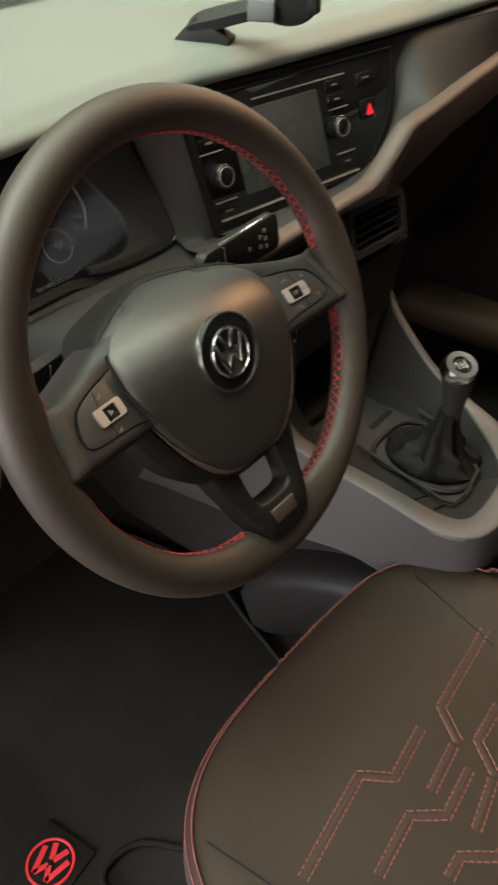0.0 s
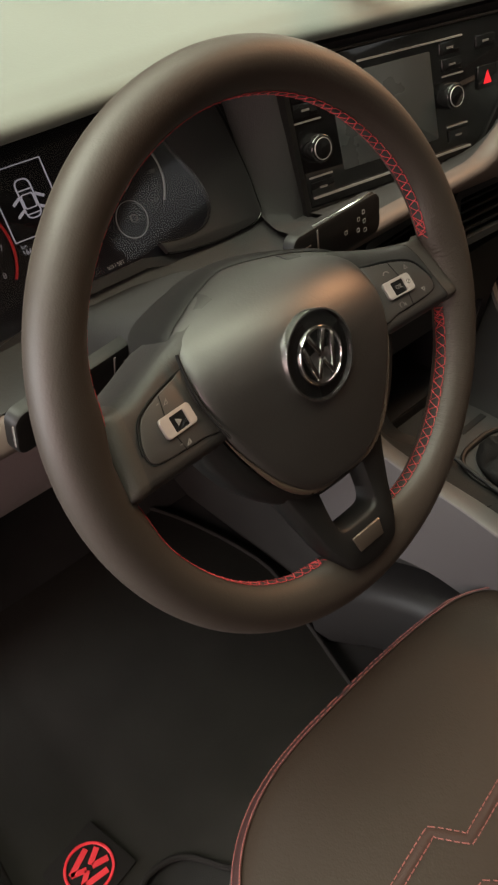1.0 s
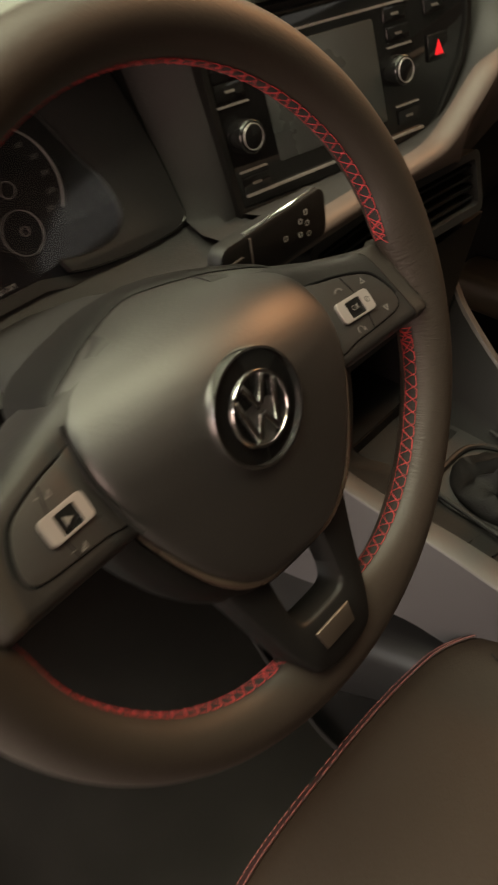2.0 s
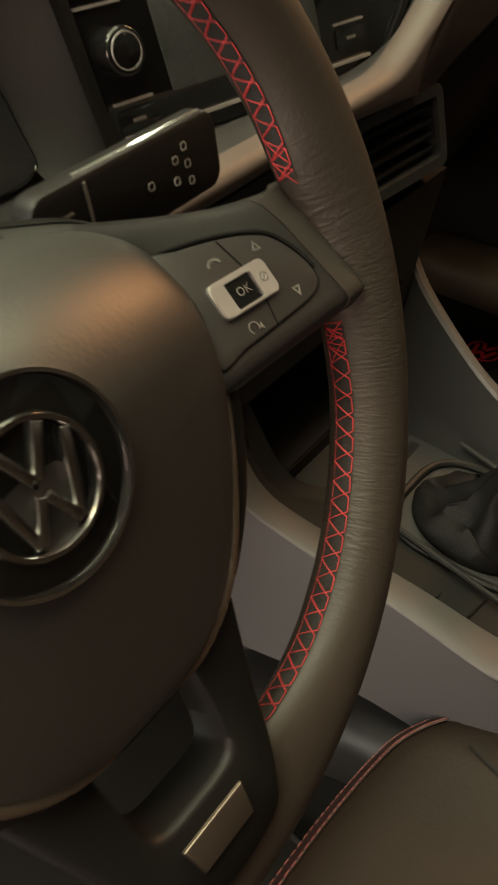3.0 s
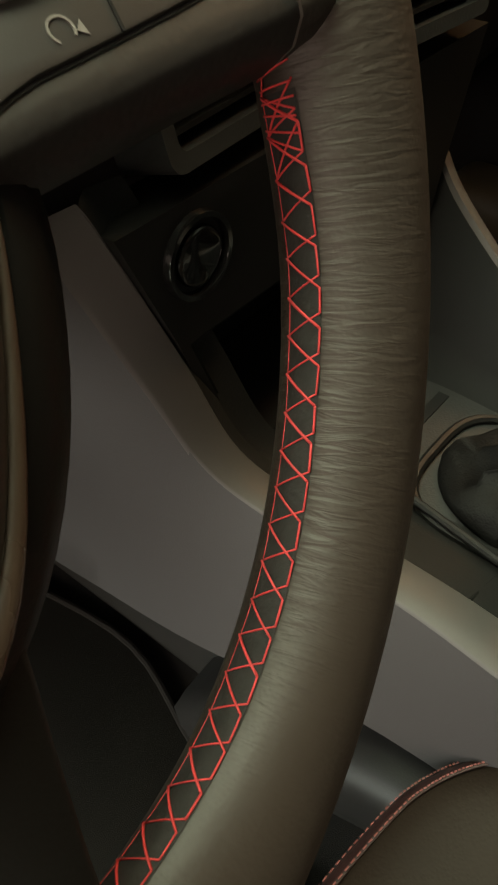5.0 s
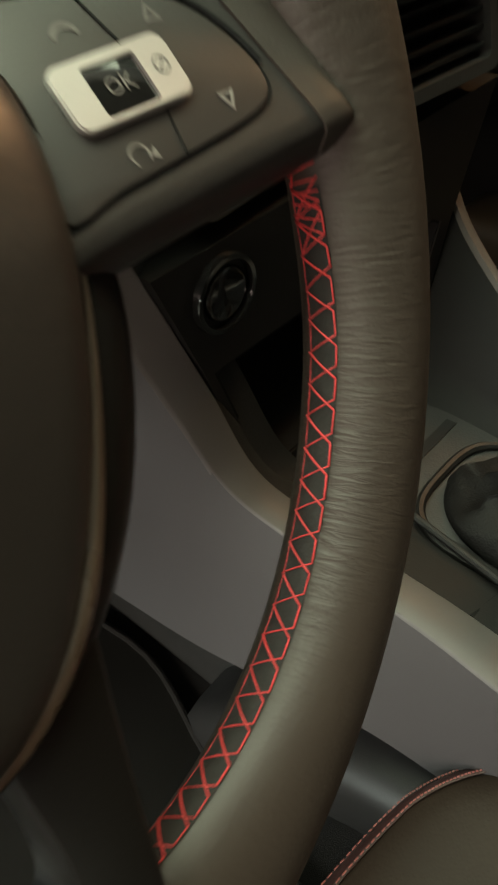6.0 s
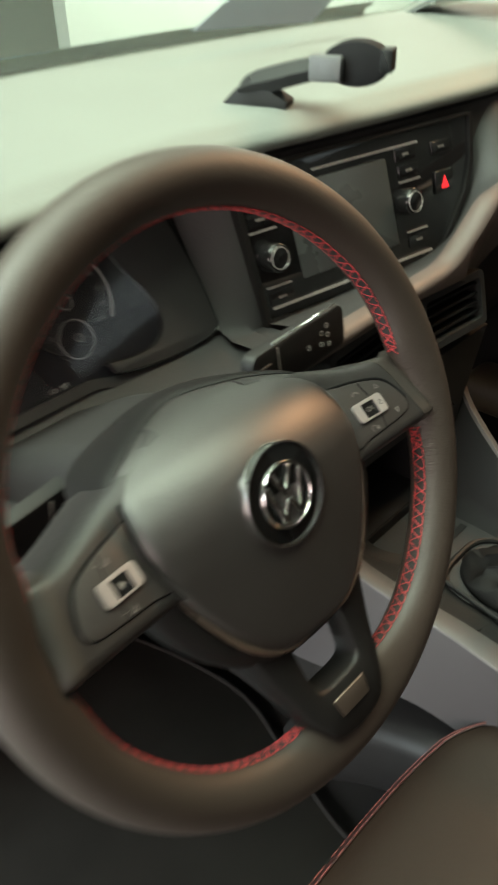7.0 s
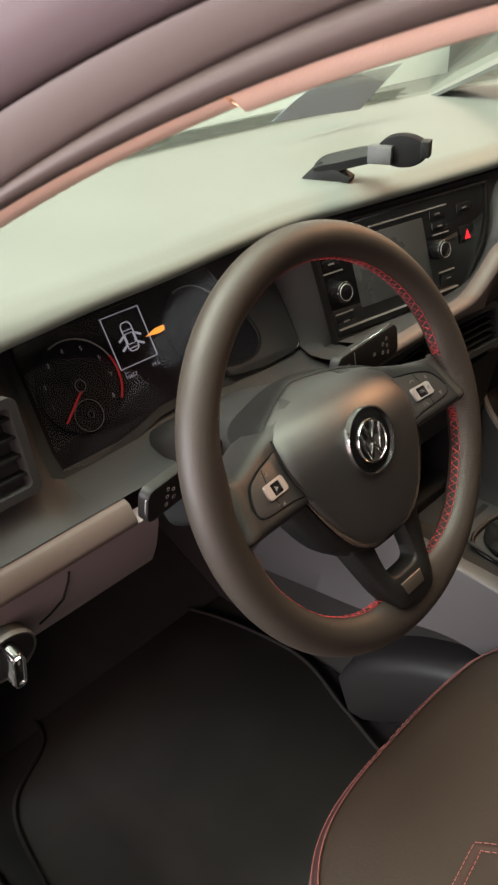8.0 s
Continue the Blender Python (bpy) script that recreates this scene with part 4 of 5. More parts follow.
def control_pod(parent, side):
    """Keys on a spoke, mirrored left and right."""
    at = spoke_face(side)
    line = [tuple(p) for p in smooth_loop([(0.082, 0.0187), (0.093, 0.0172), (0.105, 0.0152), (0.118, 0.0118), (0.1275, 0.0075), (0.1335, -0.0005), (0.1363, -0.0085), (0.1352, -0.0143), (0.1285, -0.0172), (0.11, -0.0188), (0.094, -0.0198), (0.08, -0.0205), (0.0785, 0.0)], 4)]
    c = Vector((0.108, -0.001))
    wide = lambda k: [tuple(c + (Vector(p) - c) * k) for p in line]
    pod = part("control_pod", prism(at, wide(1.022), -0.008, 0.0003), VENT_BLACK, parent)
    part("key_plate", prism(at, wide(0.985), -0.004, 0.0012, 0.0007), KEY_BLACK, pod)
    groove = smooth_loop([(0.077, 0.0205), (0.0925, 0.0182), (0.105, 0.0162), (0.1186, 0.0127), (0.1284, 0.0081), (0.1345, -0.0003), (0.1373, -0.0085)], 5, closed=False)
    part("pod_groove", tube([at(x, y, 0.0006) for x, y in groove], 0.0007, 6), VENT_BLACK, pod)
    outer, hole = rounded(0.0256, 0.0124, 0.0026, 0.1059, -0.0034, 4, 0.0, 0), rounded(0.0118, 0.0093, 0.0008, 0.1053, -0.0038, 4, 0.0, 0)
    bm = ring_prism(at, rounded(0.0248, 0.0116, 0.0023, 0.1059, -0.0034), hole, 0.0, 0.0032)
    ring_prism(at, outer, rounded(0.0248, 0.0116, 0.0023, 0.1059, -0.0034), 0.0, 0.0027, bm)
    part("selector_frame", bm, SATIN_METAL, pod, "satin silver key frame")
    part("ok_key", prism(at, hole, 0.0, 0.0026, 0.0005), PIANO_BLACK, pod)
    for a, b in (((0.108, 0.0137), (0.1113, 0.0028)), ((0.1117, -0.0096), (0.1101, -0.0184))):
        part("key_gap", bar(at, a, b, 0.0005, 0.0008, 0.0015), VENT_BLACK, pod)
    if side > 0:
        words(at, "OK", 0.1053, -0.0037, 0.0042, 0.0029, "key_text", MARK_GREY, pod)
        part("arrow_up", ring_prism(at, [(0.1183, 0.0053), (0.1221, 0.0049), (0.1203, 0.0084)], [(0.1192, 0.0058), (0.1212, 0.0056), (0.1203, 0.0074)], 0.0011, 0.0015), MARK_GREY, pod)
        part("arrow_down", ring_prism(at, [(0.1233, -0.0111), (0.1271, -0.0112), (0.125, -0.0148)], [(0.1241, -0.0116), (0.1262, -0.0117), (0.1251, -0.0137)], 0.0011, 0.0015), MARK_GREY, pod)
        part("phone_symbol", arc(at, 0.1022, 0.0066, 0.0028, 0.0009, 20, 160, 0.0011, 0.0015, 8), MARK_GREY, pod)
        part("voice_symbol", arc(at, 0.1013, -0.0154, 0.002, 0.0004, -40, 230, 0.0011, 0.0015, 14), MARK_GREY, pod)
        part("voice_symbol", prism(at, [(0.1034, -0.0162), (0.1047, -0.0149), (0.1049, -0.0173)], 0.0011, 0.0015), MARK_GREY, pod)
        part("wheel_symbol", arc(at, 0.1149, -0.0032, 0.0015, 0.0004, 0, 350, 0.003, 0.0034, 16), MARK_GREY, pod)
        part("wheel_symbol", bar(at, (0.1139, -0.0042), (0.1159, -0.0022), 0.0004, 0.003, 0.0034), MARK_GREY, pod)
    else:
        part("mute_symbol", prism(at, [(0.1075, -0.006), (0.1032, -0.0038), (0.1075, -0.0014)], 0.0025, 0.003), MARK_GREY, pod)
        for y in (0.0085, -0.0165):
            part("volume_symbol", ring_prism(at, [(0.1085, y - 0.001), (0.1045, y - 0.001), (0.1045, y + 0.002)], [(0.107, y - 0.0005), (0.1051, y - 0.0005), (0.1051, y + 0.0009)], 0.0011, 0.0015), MARK_GREY, pod)
            part("volume_symbol", bar(at, (0.1105, y + 0.0015), (0.1125, y + 0.0015), 0.0005, 0.0011, 0.0015), MARK_GREY, pod)


def spokes(parent):
    top = [(0.03, 0.05), (0.06, 0.0415), (0.08, 0.0355), (0.1, 0.0292), (0.12, 0.0232), (0.135, 0.0198), (0.143, 0.0192), (0.166, 0.0185)]
    low = [(0.03, -0.035), (0.083, -0.0272), (0.112, -0.026), (0.148, -0.0248), (0.166, -0.0235)]
    for side in (1, -1):
        face = spoke_face(side)
        rows = []
        for i in range(37):
            u = 0.035 + 0.124 * i / 36
            shear = 0.22 * max(0.0, min(1.0, (u - 0.06) / 0.07))
            hi, lo = ease(top, u, 0.008), ease(low, u, 0.006)
            dive = -0.016 * max(0.0, (u - 0.144) / 0.018) ** 2
            # beside the airbag cover the upper part of the spoke swells to meet it
            swell = lerp([(0.06, 0.005), (0.077, 0.004), (0.087, 0.001), (0.098, 0.0)], u)
            prof = [(hi - 0.0105, swell), (0.5 * (hi + lo), 0.0), (lo + 0.005, 0.0), (lo + 0.0015, -0.0003), (lo, -0.0018), (lo - 0.002, -0.008), (lo - 0.0015, -0.018), (lo + 0.004, -0.03)]
            # the leather's edge runs askew, and the top of the spoke runs back level
            askew = lambda v: u - shear * v * max(0.0, 1 - max(0.0, (u - 0.145) / 0.018))
            row = [face(askew(v), v, n + dive) for v, n in prof]
            ridge = -0.001 + 0.14 * (u - 0.105) - 0.4 * (hi + 0.0025) + dive + swell
            deep = lerp([(0.132, 1.0), (0.15, 0.3)], u)
            row += [on_wheel(side * askew(v), v, ridge + n * deep) for v, n in ((hi - 0.006, -0.046), (hi - 0.001, -0.032), (hi, -0.014), (hi - 0.0008, -0.0065), (hi - 0.0028, -0.0016), (hi - 0.006, 0.0012))]
            rows.append((u, row))
        edge = 0.136
        part("spoke", loft([row for u, row in rows if u < edge + 0.004], closed_rows=True, caps=True), SPOKE_SKIN, parent, "grained black spoke", angle=55)
        wrap = [[p + N * 0.0007 for p in row] for u, row in rows if u > edge]
        part("spoke_wrap", loft(wrap, closed_rows=True, caps=True), PLAIN_LEATHER, parent, "leather wrapped round the spoke's end", angle=60)
        # a black rod paints the gap's shade beside the cover, driver's outer side only
        seam = sorted((p for p in spread(pad_outline(), lambda p: 0.0016) if p.x * side > 0.02 and -0.028 < p.y < 0.03), key=lambda p: p.y)
        if side < 0:
            part("cover_gap_shade", tube([face(abs(p.x), p.y, 0.0046) for p in seam], 0.0011, 6), VENT_BLACK, parent)
        control_pod(parent, side)
    # the hub's body round the airbag cover, wide below and narrow at the top
    edge = pad_outline()
    reach = lambda p: ease([(-0.1, 0.01), (-0.085, 0.014), (-0.06, 0.0185), (-0.03, 0.017), (-0.01, 0.009), (0.015, 0.003), (0.06, 0.003)], p.y, 0.012)
    rows = []
    for k, drop in ((0.02, 0.016), (0.1, 0.006), (0.2, 0.0045), (0.55, 0.0065), (0.85, 0.011), (0.97, 0.016), (1.0, 0.022), (0.95, 0.036), (0.6, 0.05)):
        rows.append([on_wheel(p.x, p.y, max(-0.075, min(q.z, 0.0105) - drop)) for p, q in zip(spread(edge, lambda p, k=k: reach(p) * k), edge)])
    part("hub_body", loft(rows, closed_rows=True), STALK_BLACK, parent, "satin black collar round the airbag cover", angle=60)
    for side in (1, -1):
        lip = [p for p in spread(edge, lambda p: 0.0012) if p.y < -0.025 and p.x * side > -0.002]
        lip.sort(key=lambda p: p.y)
        k = len(lip)
        part("lip", tube([on_wheel(p.x, p.y, min(p.z, 0.0105) - 0.0035) for p in lip], [0.0024 * min(1.0, 0.15 + 4.0 * i / k, 0.1 + 2.0 * (k - 1 - i) / k) for i in range(k)], 10), LIP_GLINT, parent, "glossy lip under the airbag cover, with a painted warm glint")
    # forked lower spoke, rising on to the rim
    outer = mirrored([(0.0, -0.06), (0.03, -0.062), (0.05, -0.07), (0.0505, -0.0885), (0.045, -0.107), (0.039, -0.1255), (0.0345, -0.14), (0.0285, -0.153), (0.0205, -0.1635), (0.0, -0.1675)])
    inner = mirrored([(0.0, -0.092), (0.012, -0.092), (0.02, -0.0925), (0.0228, -0.098), (0.0228, -0.107), (0.0224, -0.117), (0.0215, -0.125), (0.019, -0.132), (0.013, -0.135), (0.0, -0.1355)])
    rise = [(-0.2, 0.0185), (-0.166, 0.0185), (-0.158, 0.0178), (-0.15, 0.0155), (-0.135, 0.0112), (-0.12, 0.008), (-0.1, 0.0045), (-0.08, 0.002), (0.1, 0.0)]
    lift = lambda a, b, c=0.0: on_wheel(a, b, c + ease(rise, b, 0.008))
    big, small = [tuple(p) for p in smooth_loop(outer, 4)], [tuple(p) for p in smooth_loop(inner, 4)]
    wide = lambda line, c, k: [(c[0] + (x - c[0]) * k, c[1] + (y - c[1]) * k) for x, y in line]
    mid, gap = (0.0, -0.115), (0.0, -0.113)
    loops = [[lift(x, y, -0.022) for x, y in wide(big, mid, 1.03)], [lift(x, y, -0.015) for x, y in wide(big, mid, 1.08)], [lift(x, y, -0.0065) for x, y in wide(big, mid, 1.045)], [lift(x, y, -0.0016) for x, y in wide(big, mid, 1.005)], [lift(x, y, 0.0) for x, y in wide(big, mid, 0.965)],
             [lift(x, y, 0.0) for x, y in wide(small, gap, 1.1)], [lift(x, y, -0.001) for x, y in wide(small, gap, 1.02)], [lift(x, y, -0.004) for x, y in small], [lift(x, y, -0.018) for x, y in wide(small, gap, 0.97)], [lift(x, y, -0.022) for x, y in wide(small, gap, 1.15)]]
    low_spoke = part("lower_spoke", loft(loops + loops[:1], closed_rows=True), STALK_BLACK, parent, "satin black forked lower spoke", angle=50)
    part("inlay", prism(lift, [(-0.0145, -0.1425), (0.0145, -0.1425), (0.0125, -0.1535), (-0.0125, -0.1535)], -0.002, 0.0012, 0.0006), INLAY_METAL, low_spoke, "satin metal inlay")


def steering_wheel():
    sw = thing("steering_wheel", (0, 0.02, -0.03), "black leather three-spoke steering wheel with red cross-stitching", "steering wheel")
    rim(sw)
    for a0, a1 in ((-13, -75), (-103, -167), (9, 171)):
        sewing(sw, a0, a1)
    cover = airbag_cover(sw)
    emblem(cover)
    spokes(sw)
    part("hub", tube([on_wheel(0, -0.01, -0.03), on_wheel(0, -0.01, -0.08)], 0.036, 24), VENT_BLACK, sw)


# ---- steering column and stalks ----
def steering_column():
    col = thing("steering_column", (0, 0.12, -0.1), "black plastic steering column shroud with two stalks", "steering column")
    rows = []
    for n, w, lo, hi in ((-0.045, 0.05, -0.045, 0.03), (-0.05, 0.058, -0.052, 0.036), (-0.1, 0.062, -0.06, 0.042), (-0.17, 0.062, -0.075, 0.04), (-0.25, 0.058, -0.085, 0.03)):
        rows.append([on_wheel(x, y, n) for x, y in rounded(2 * w, hi - lo, 0.022, 0, (hi + lo) / 2)])
    part("shroud", loft(rows, closed_rows=True, caps=True), DASH_DARK, col)
    for name, at, s in (("wiper_stalk", Face((0.1345, 0.092, -0.009), 4, 8), 1), ("indicator_stalk", Face((-0.094, 0.106, -0.037), 8, -8), -1)):
        flip = lambda a, b, c=0.0, at=at, s=s: at(a * s, b, c)
        grip = part(name, prism(flip, rounded(0.118, 0.036, 0.009, 0.012, 0.0), -0.005, 0.006, 0.003), STALK_BLACK, col, "black stalk with printed symbols")
        part("stalk_arm", tube([flip(-0.04, -0.002, 0), flip(-0.075, -0.006, -0.004), flip(-0.1, -0.01, -0.02)], [0.012, 0.01, 0.009], 12), STALK_BLACK, grip)
        shine = [(-0.02, 0.0172), (0.062, 0.0172), (0.0695, 0.011)] if s > 0 else [(0.0685, 0.0125), (0.0705, 0.009), (0.0705, -0.008)]
        part("chrome_edge", tube([flip(a, b, 0.003) for a, b in shine], 0.0018 if s > 0 else 0.001, 8), CHROME, grip, "chrome edge")
        part("collar_line", prism(flip, [(-0.018, -0.017), (-0.0165, -0.017), (-0.0165, 0.015), (-0.018, 0.015)], 0.005, 0.0066), MARK_GREY, grip)
        for x, y in ((0.02, -0.001), (0.045, 0.008), (0.046, 0.0), (0.047, -0.008), (0.038, 0.004), (0.037, -0.005)):
            part("symbol", ring_prism(flip, rounded(0.004, 0.0037, 0.0012, x, y), rounded(0.003, 0.0027, 0.0009, x, y), 0.0058, 0.0064), MARK_DIM, grip)
        for k in range(4):
            part("symbol_bar", prism(flip, rounded(0.012, 0.0012, 0.0003, -0.032, -0.009 + 0.005 * k), 0.0058, 0.0064), MARK_GREY, grip)


# ---- phone holder ----
def phone_holder():
    h = thing("phone_holder", (0.33, 0.295, 0.104), "dark grey plastic phone holder standing on the dashboard", "phone holder")
    at = Face((0.317, 0.324, 0), -67.83, 0)
    part("foot", prism(at, [(-0.003, 0.1), (-0.002, 0.107), (0.011, 0.12), (0.027, 0.134), (0.047, 0.124), (0.066, 0.114), (0.064, 0.104), (0.047, 0.108), (0.036, 0.108), (0.031, 0.1)], -0.014, 0.009, 0.002), HOLDER_GREY, h)
    rows = []
    for a, low, mid, high in ((0.018, 0.118, 0.124, 0.129), (0.024, 0.1165, 0.127, 0.1345), (0.03, 0.117, 0.129, 0.1375), (0.05, 0.122, 0.1335, 0.143), (0.07, 0.128, 0.139, 0.148), (0.092, 0.134, 0.1445, 0.1525)):
        rows.append([at(a, low, 0.008), at(a, mid - 0.001, 0.011), at(a, mid, 0.0108), at(a, high, 0.001), at(a, high, -0.012), at(a, mid, -0.018), at(a, low, -0.016)])
    part("arm", loft(rows, closed_rows=True, caps=True), HOLDER_GREY, h, "dark grey angled arm", angle=25)
    part("cradle", prism(at, [(0.127 + 0.031 * math.cos(a), 0.148 + 0.019 * math.sin(a)) for a in steps(0, 2 * math.pi * 39 / 40, 39)], -0.014, 0.004, 0.003), VENT_BLACK, h, "black oval cradle")
    clamp = part("clamp", prism(at, rounded(0.03, 0.0215, 0.002, 0.102, 0.1445), -0.004, 0.013, 0.0015), HOLDER_LIGHT, h, "lighter grey clamp jaw")
    part("clamp_step", prism(at, rounded(0.018, 0.0185, 0.001, 0.1075, 0.1445), 0.0125, 0.0145, 0.0006), HOLDER_LIGHT, clamp)
    part("clamp", prism(at, rounded(0.011, 0.019, 0.001, 0.1555, 0.1525), -0.008, 0.01, 0.0015), HOLDER_GREY, h)


# ---- centre console ----
STRIP_UP = [(0.2, 0.128, -0.125), (0.207, 0.125, -0.142), (0.24, 0.118, -0.228), (0.256, 0.1, -0.29), (0.266, 0.06, -0.314), (0.267, -0.03, -0.319), (0.265, -0.1, -0.322), (0.276, -0.131, -0.322), (0.31, -0.138, -0.322), (0.37, -0.134, -0.322)]
STRIP_LOW = [(0.182, 0.14, -0.132), (0.19, 0.137, -0.15), (0.215, 0.118, -0.232), (0.229, 0.1, -0.284), (0.237, 0.06, -0.306), (0.237, -0.03, -0.313), (0.232, -0.11, -0.316), (0.25, -0.152, -0.318), (0.29, -0.167, -0.318), (0.37, -0.168, -0.318)]
PANEL_LOW = [(0.19, 0.33, -0.46), (0.195, 0.29, -0.455), (0.198, 0.2, -0.442), (0.2, 0.12, -0.43), (0.203, 0.06, -0.415), (0.214, -0.02, -0.405), (0.232, -0.11, -0.43), (0.252, -0.155, -0.43), (0.29, -0.172, -0.43), (0.37, -0.174, -0.43)]
TRAY_IN = [(0.21, 0.135, -0.125), (0.217, 0.132, -0.142), (0.25, 0.124, -0.23), (0.28, 0.105, -0.315), (0.318, 0.06, -0.342), (0.312, -0.02, -0.344), (0.303, -0.085, -0.344), (0.309, -0.104, -0.344), (0.33, -0.108, -0.344), (0.37, -0.106, -0.344)]


# the passenger's side runs straight up to the dashboard's strip and rounds off towards the rear
FAR_UP = [(0.562, 0.205, -0.145), (0.549, 0.187, -0.167), (0.535, 0.165, -0.19), (0.517, 0.132, -0.22), (0.5, 0.1, -0.245), (0.475, 0.03, -0.285), (0.466, -0.025, -0.312), (0.442, -0.065, -0.32), (0.405, -0.108, -0.322), (0.37, -0.134, -0.322)]
FAR_LOW = [(x + 0.012, y, z - 0.003) for x, y, z in FAR_UP[:6]] + [(0.48, -0.03, -0.314), (0.462, -0.08, -0.318), (0.425, -0.14, -0.318), (0.37, -0.168, -0.318)]
FAR_FOOT = [(x + 0.05, y, -0.5) for x, y, z in FAR_UP[:6]] + [(0.52, -0.03, -0.5), (0.5, -0.1, -0.45), (0.43, -0.16, -0.43), (0.37, -0.174, -0.43)]
FAR_IN = [(0.5, 0.15, -0.2), (0.49, 0.15, -0.26), (0.475, 0.14, -0.31), (0.46, 0.12, -0.338), (0.452, 0.09, -0.343), (0.446, 0.03, -0.344), (0.436, -0.025, -0.344), (0.415, -0.058, -0.344), (0.392, -0.09, -0.344), (0.37, -0.106, -0.344)]


def centre_console():
    con = thing("centre_console", (0.37, -0.05, -0.45), "grey plastic centre console with greige edge strips", "console")
    for s in (1, -1):
        up, low, foot, inn = ([Vector(p) for p in smooth_loop(line, 6, closed=False)] for line in ((STRIP_UP, STRIP_LOW, PANEL_LOW, TRAY_IN) if s > 0 else (FAR_UP, FAR_LOW, FAR_FOOT, FAR_IN)))
        rows, side, wall = [], [], []
        for a, b, c, d in zip(up, low, foot, inn):
            out = Vector((0, 0, 0.004))
            rows.append([b - out * 1.8, b - out * 0.3, b + (a - b) * 0.05 + out * 0.05, b + (a - b) * 0.5 + out * 0.15, b + (a - b) * 0.96 + out * 0.05, a - out * 0.2, a + (d - a) * 0.08 - out])
            side.append([b - out * 0.7, b + (c - b) * 0.06 - out * 0.5, b.lerp(c, 0.4), b.lerp(c, 0.8), c, c + Vector((s * 0.03, 0, -0.02))])
            wall.append([a - out * 0.6, a.lerp(d, 0.35), a.lerp(d, 0.8), d, d + Vector((s * 0.02, 0, -0.002))])
        part("edge_strip", loft(rows), TRIM_CONSOLE, con, "greige edge strip", angle=60)
        part("side_panel", loft(side), CONSOLE_GREY, con, "grey side panel", angle=60)
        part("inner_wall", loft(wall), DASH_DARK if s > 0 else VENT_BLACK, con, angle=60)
    for k in range(6):
        y = -0.095 + 0.0255 * k
        part("groove", tube([(0.268, y, -0.3225), (0.285, y, -0.3315), (0.304, y, -0.3425)], 0.0011, 6), VENT_BLACK, con)
    part("tray", box((0.29, -0.118, -0.38), (0.455, 0.14, -0.3455), 0.003), DASH_GREY, con)
    part("tray_slot", box((0.376, 0.052, -0.3475), (0.425, 0.06, -0.3445)), VENT_BLACK, con)
    part("tray_rail", tube([(0.325, 0.045, -0.336), (0.314, -0.017, -0.336), (0.301, -0.09, -0.336), (0.305, -0.104, -0.336), (0.334, -0.107, -0.336), (0.375, -0.1, -0.336), (0.4, -0.075, -0.336), (0.425, -0.035, -0.336), (0.44, 0.02, -0.336)], 0.0026, 8), DASH_DARK, con, "raised rail round the tray")
    part("rear_section", box((0.285, -0.7, -0.45), (0.455, -0.176, -0.352), 0.012, 3), CONSOLE_GREY, con)
    at = Face((0.37, 0.118, -0.2), 0, 0)
    line = [(-0.163, 0.058), (-0.133, -0.015), (-0.112, -0.08), (-0.092, -0.135), (-0.085, -0.146), (0.085, -0.146), (0.106, -0.1), (0.127, -0.03), (0.163, 0.058)]
    hole = [(-0.118, -0.017), (-0.126, -0.018), (-0.105, -0.075), (-0.088, -0.12), (-0.07, -0.13), (0.07, -0.13), (0.09, -0.095), (0.112, -0.028), (0.1, -0.021)]
    part("stack_panel", ring_prism(at, line, hole, -0.03, 0.0), STALK_BLACK, con)
    part("pocket", thick(loft([[at(x, y, z) for x, y in hole + hole[:1]] for z in (-0.001, -0.05, -0.09)]), 0.002), VENT_BLACK, con, "dark storage pocket")
    part("pocket_back", prism(at, hole, -0.094, -0.09), VENT_BLACK, con)
    return con


def power_socket():
    at = Face((0.254, 0.118, -0.171), 0, 0)
    s = thing("power_socket", at(0, 0, -0.01), "round glossy black power socket with hinged cap", "socket")
    part("socket_ring", disc(at, 0, 0, 0.0225, -0.004, 0.004, 0.0012, inner=0.0182), PIANO_BLACK, s)
    part("socket_well", disc(at, 0, 0, 0.018, -0.012, -0.006), VENT_BLACK, s)
    part("socket_cap", disc(at, 0.001, -0.001, 0.0155, -0.005, 0.003, 0.003), PIANO_BLACK, s)


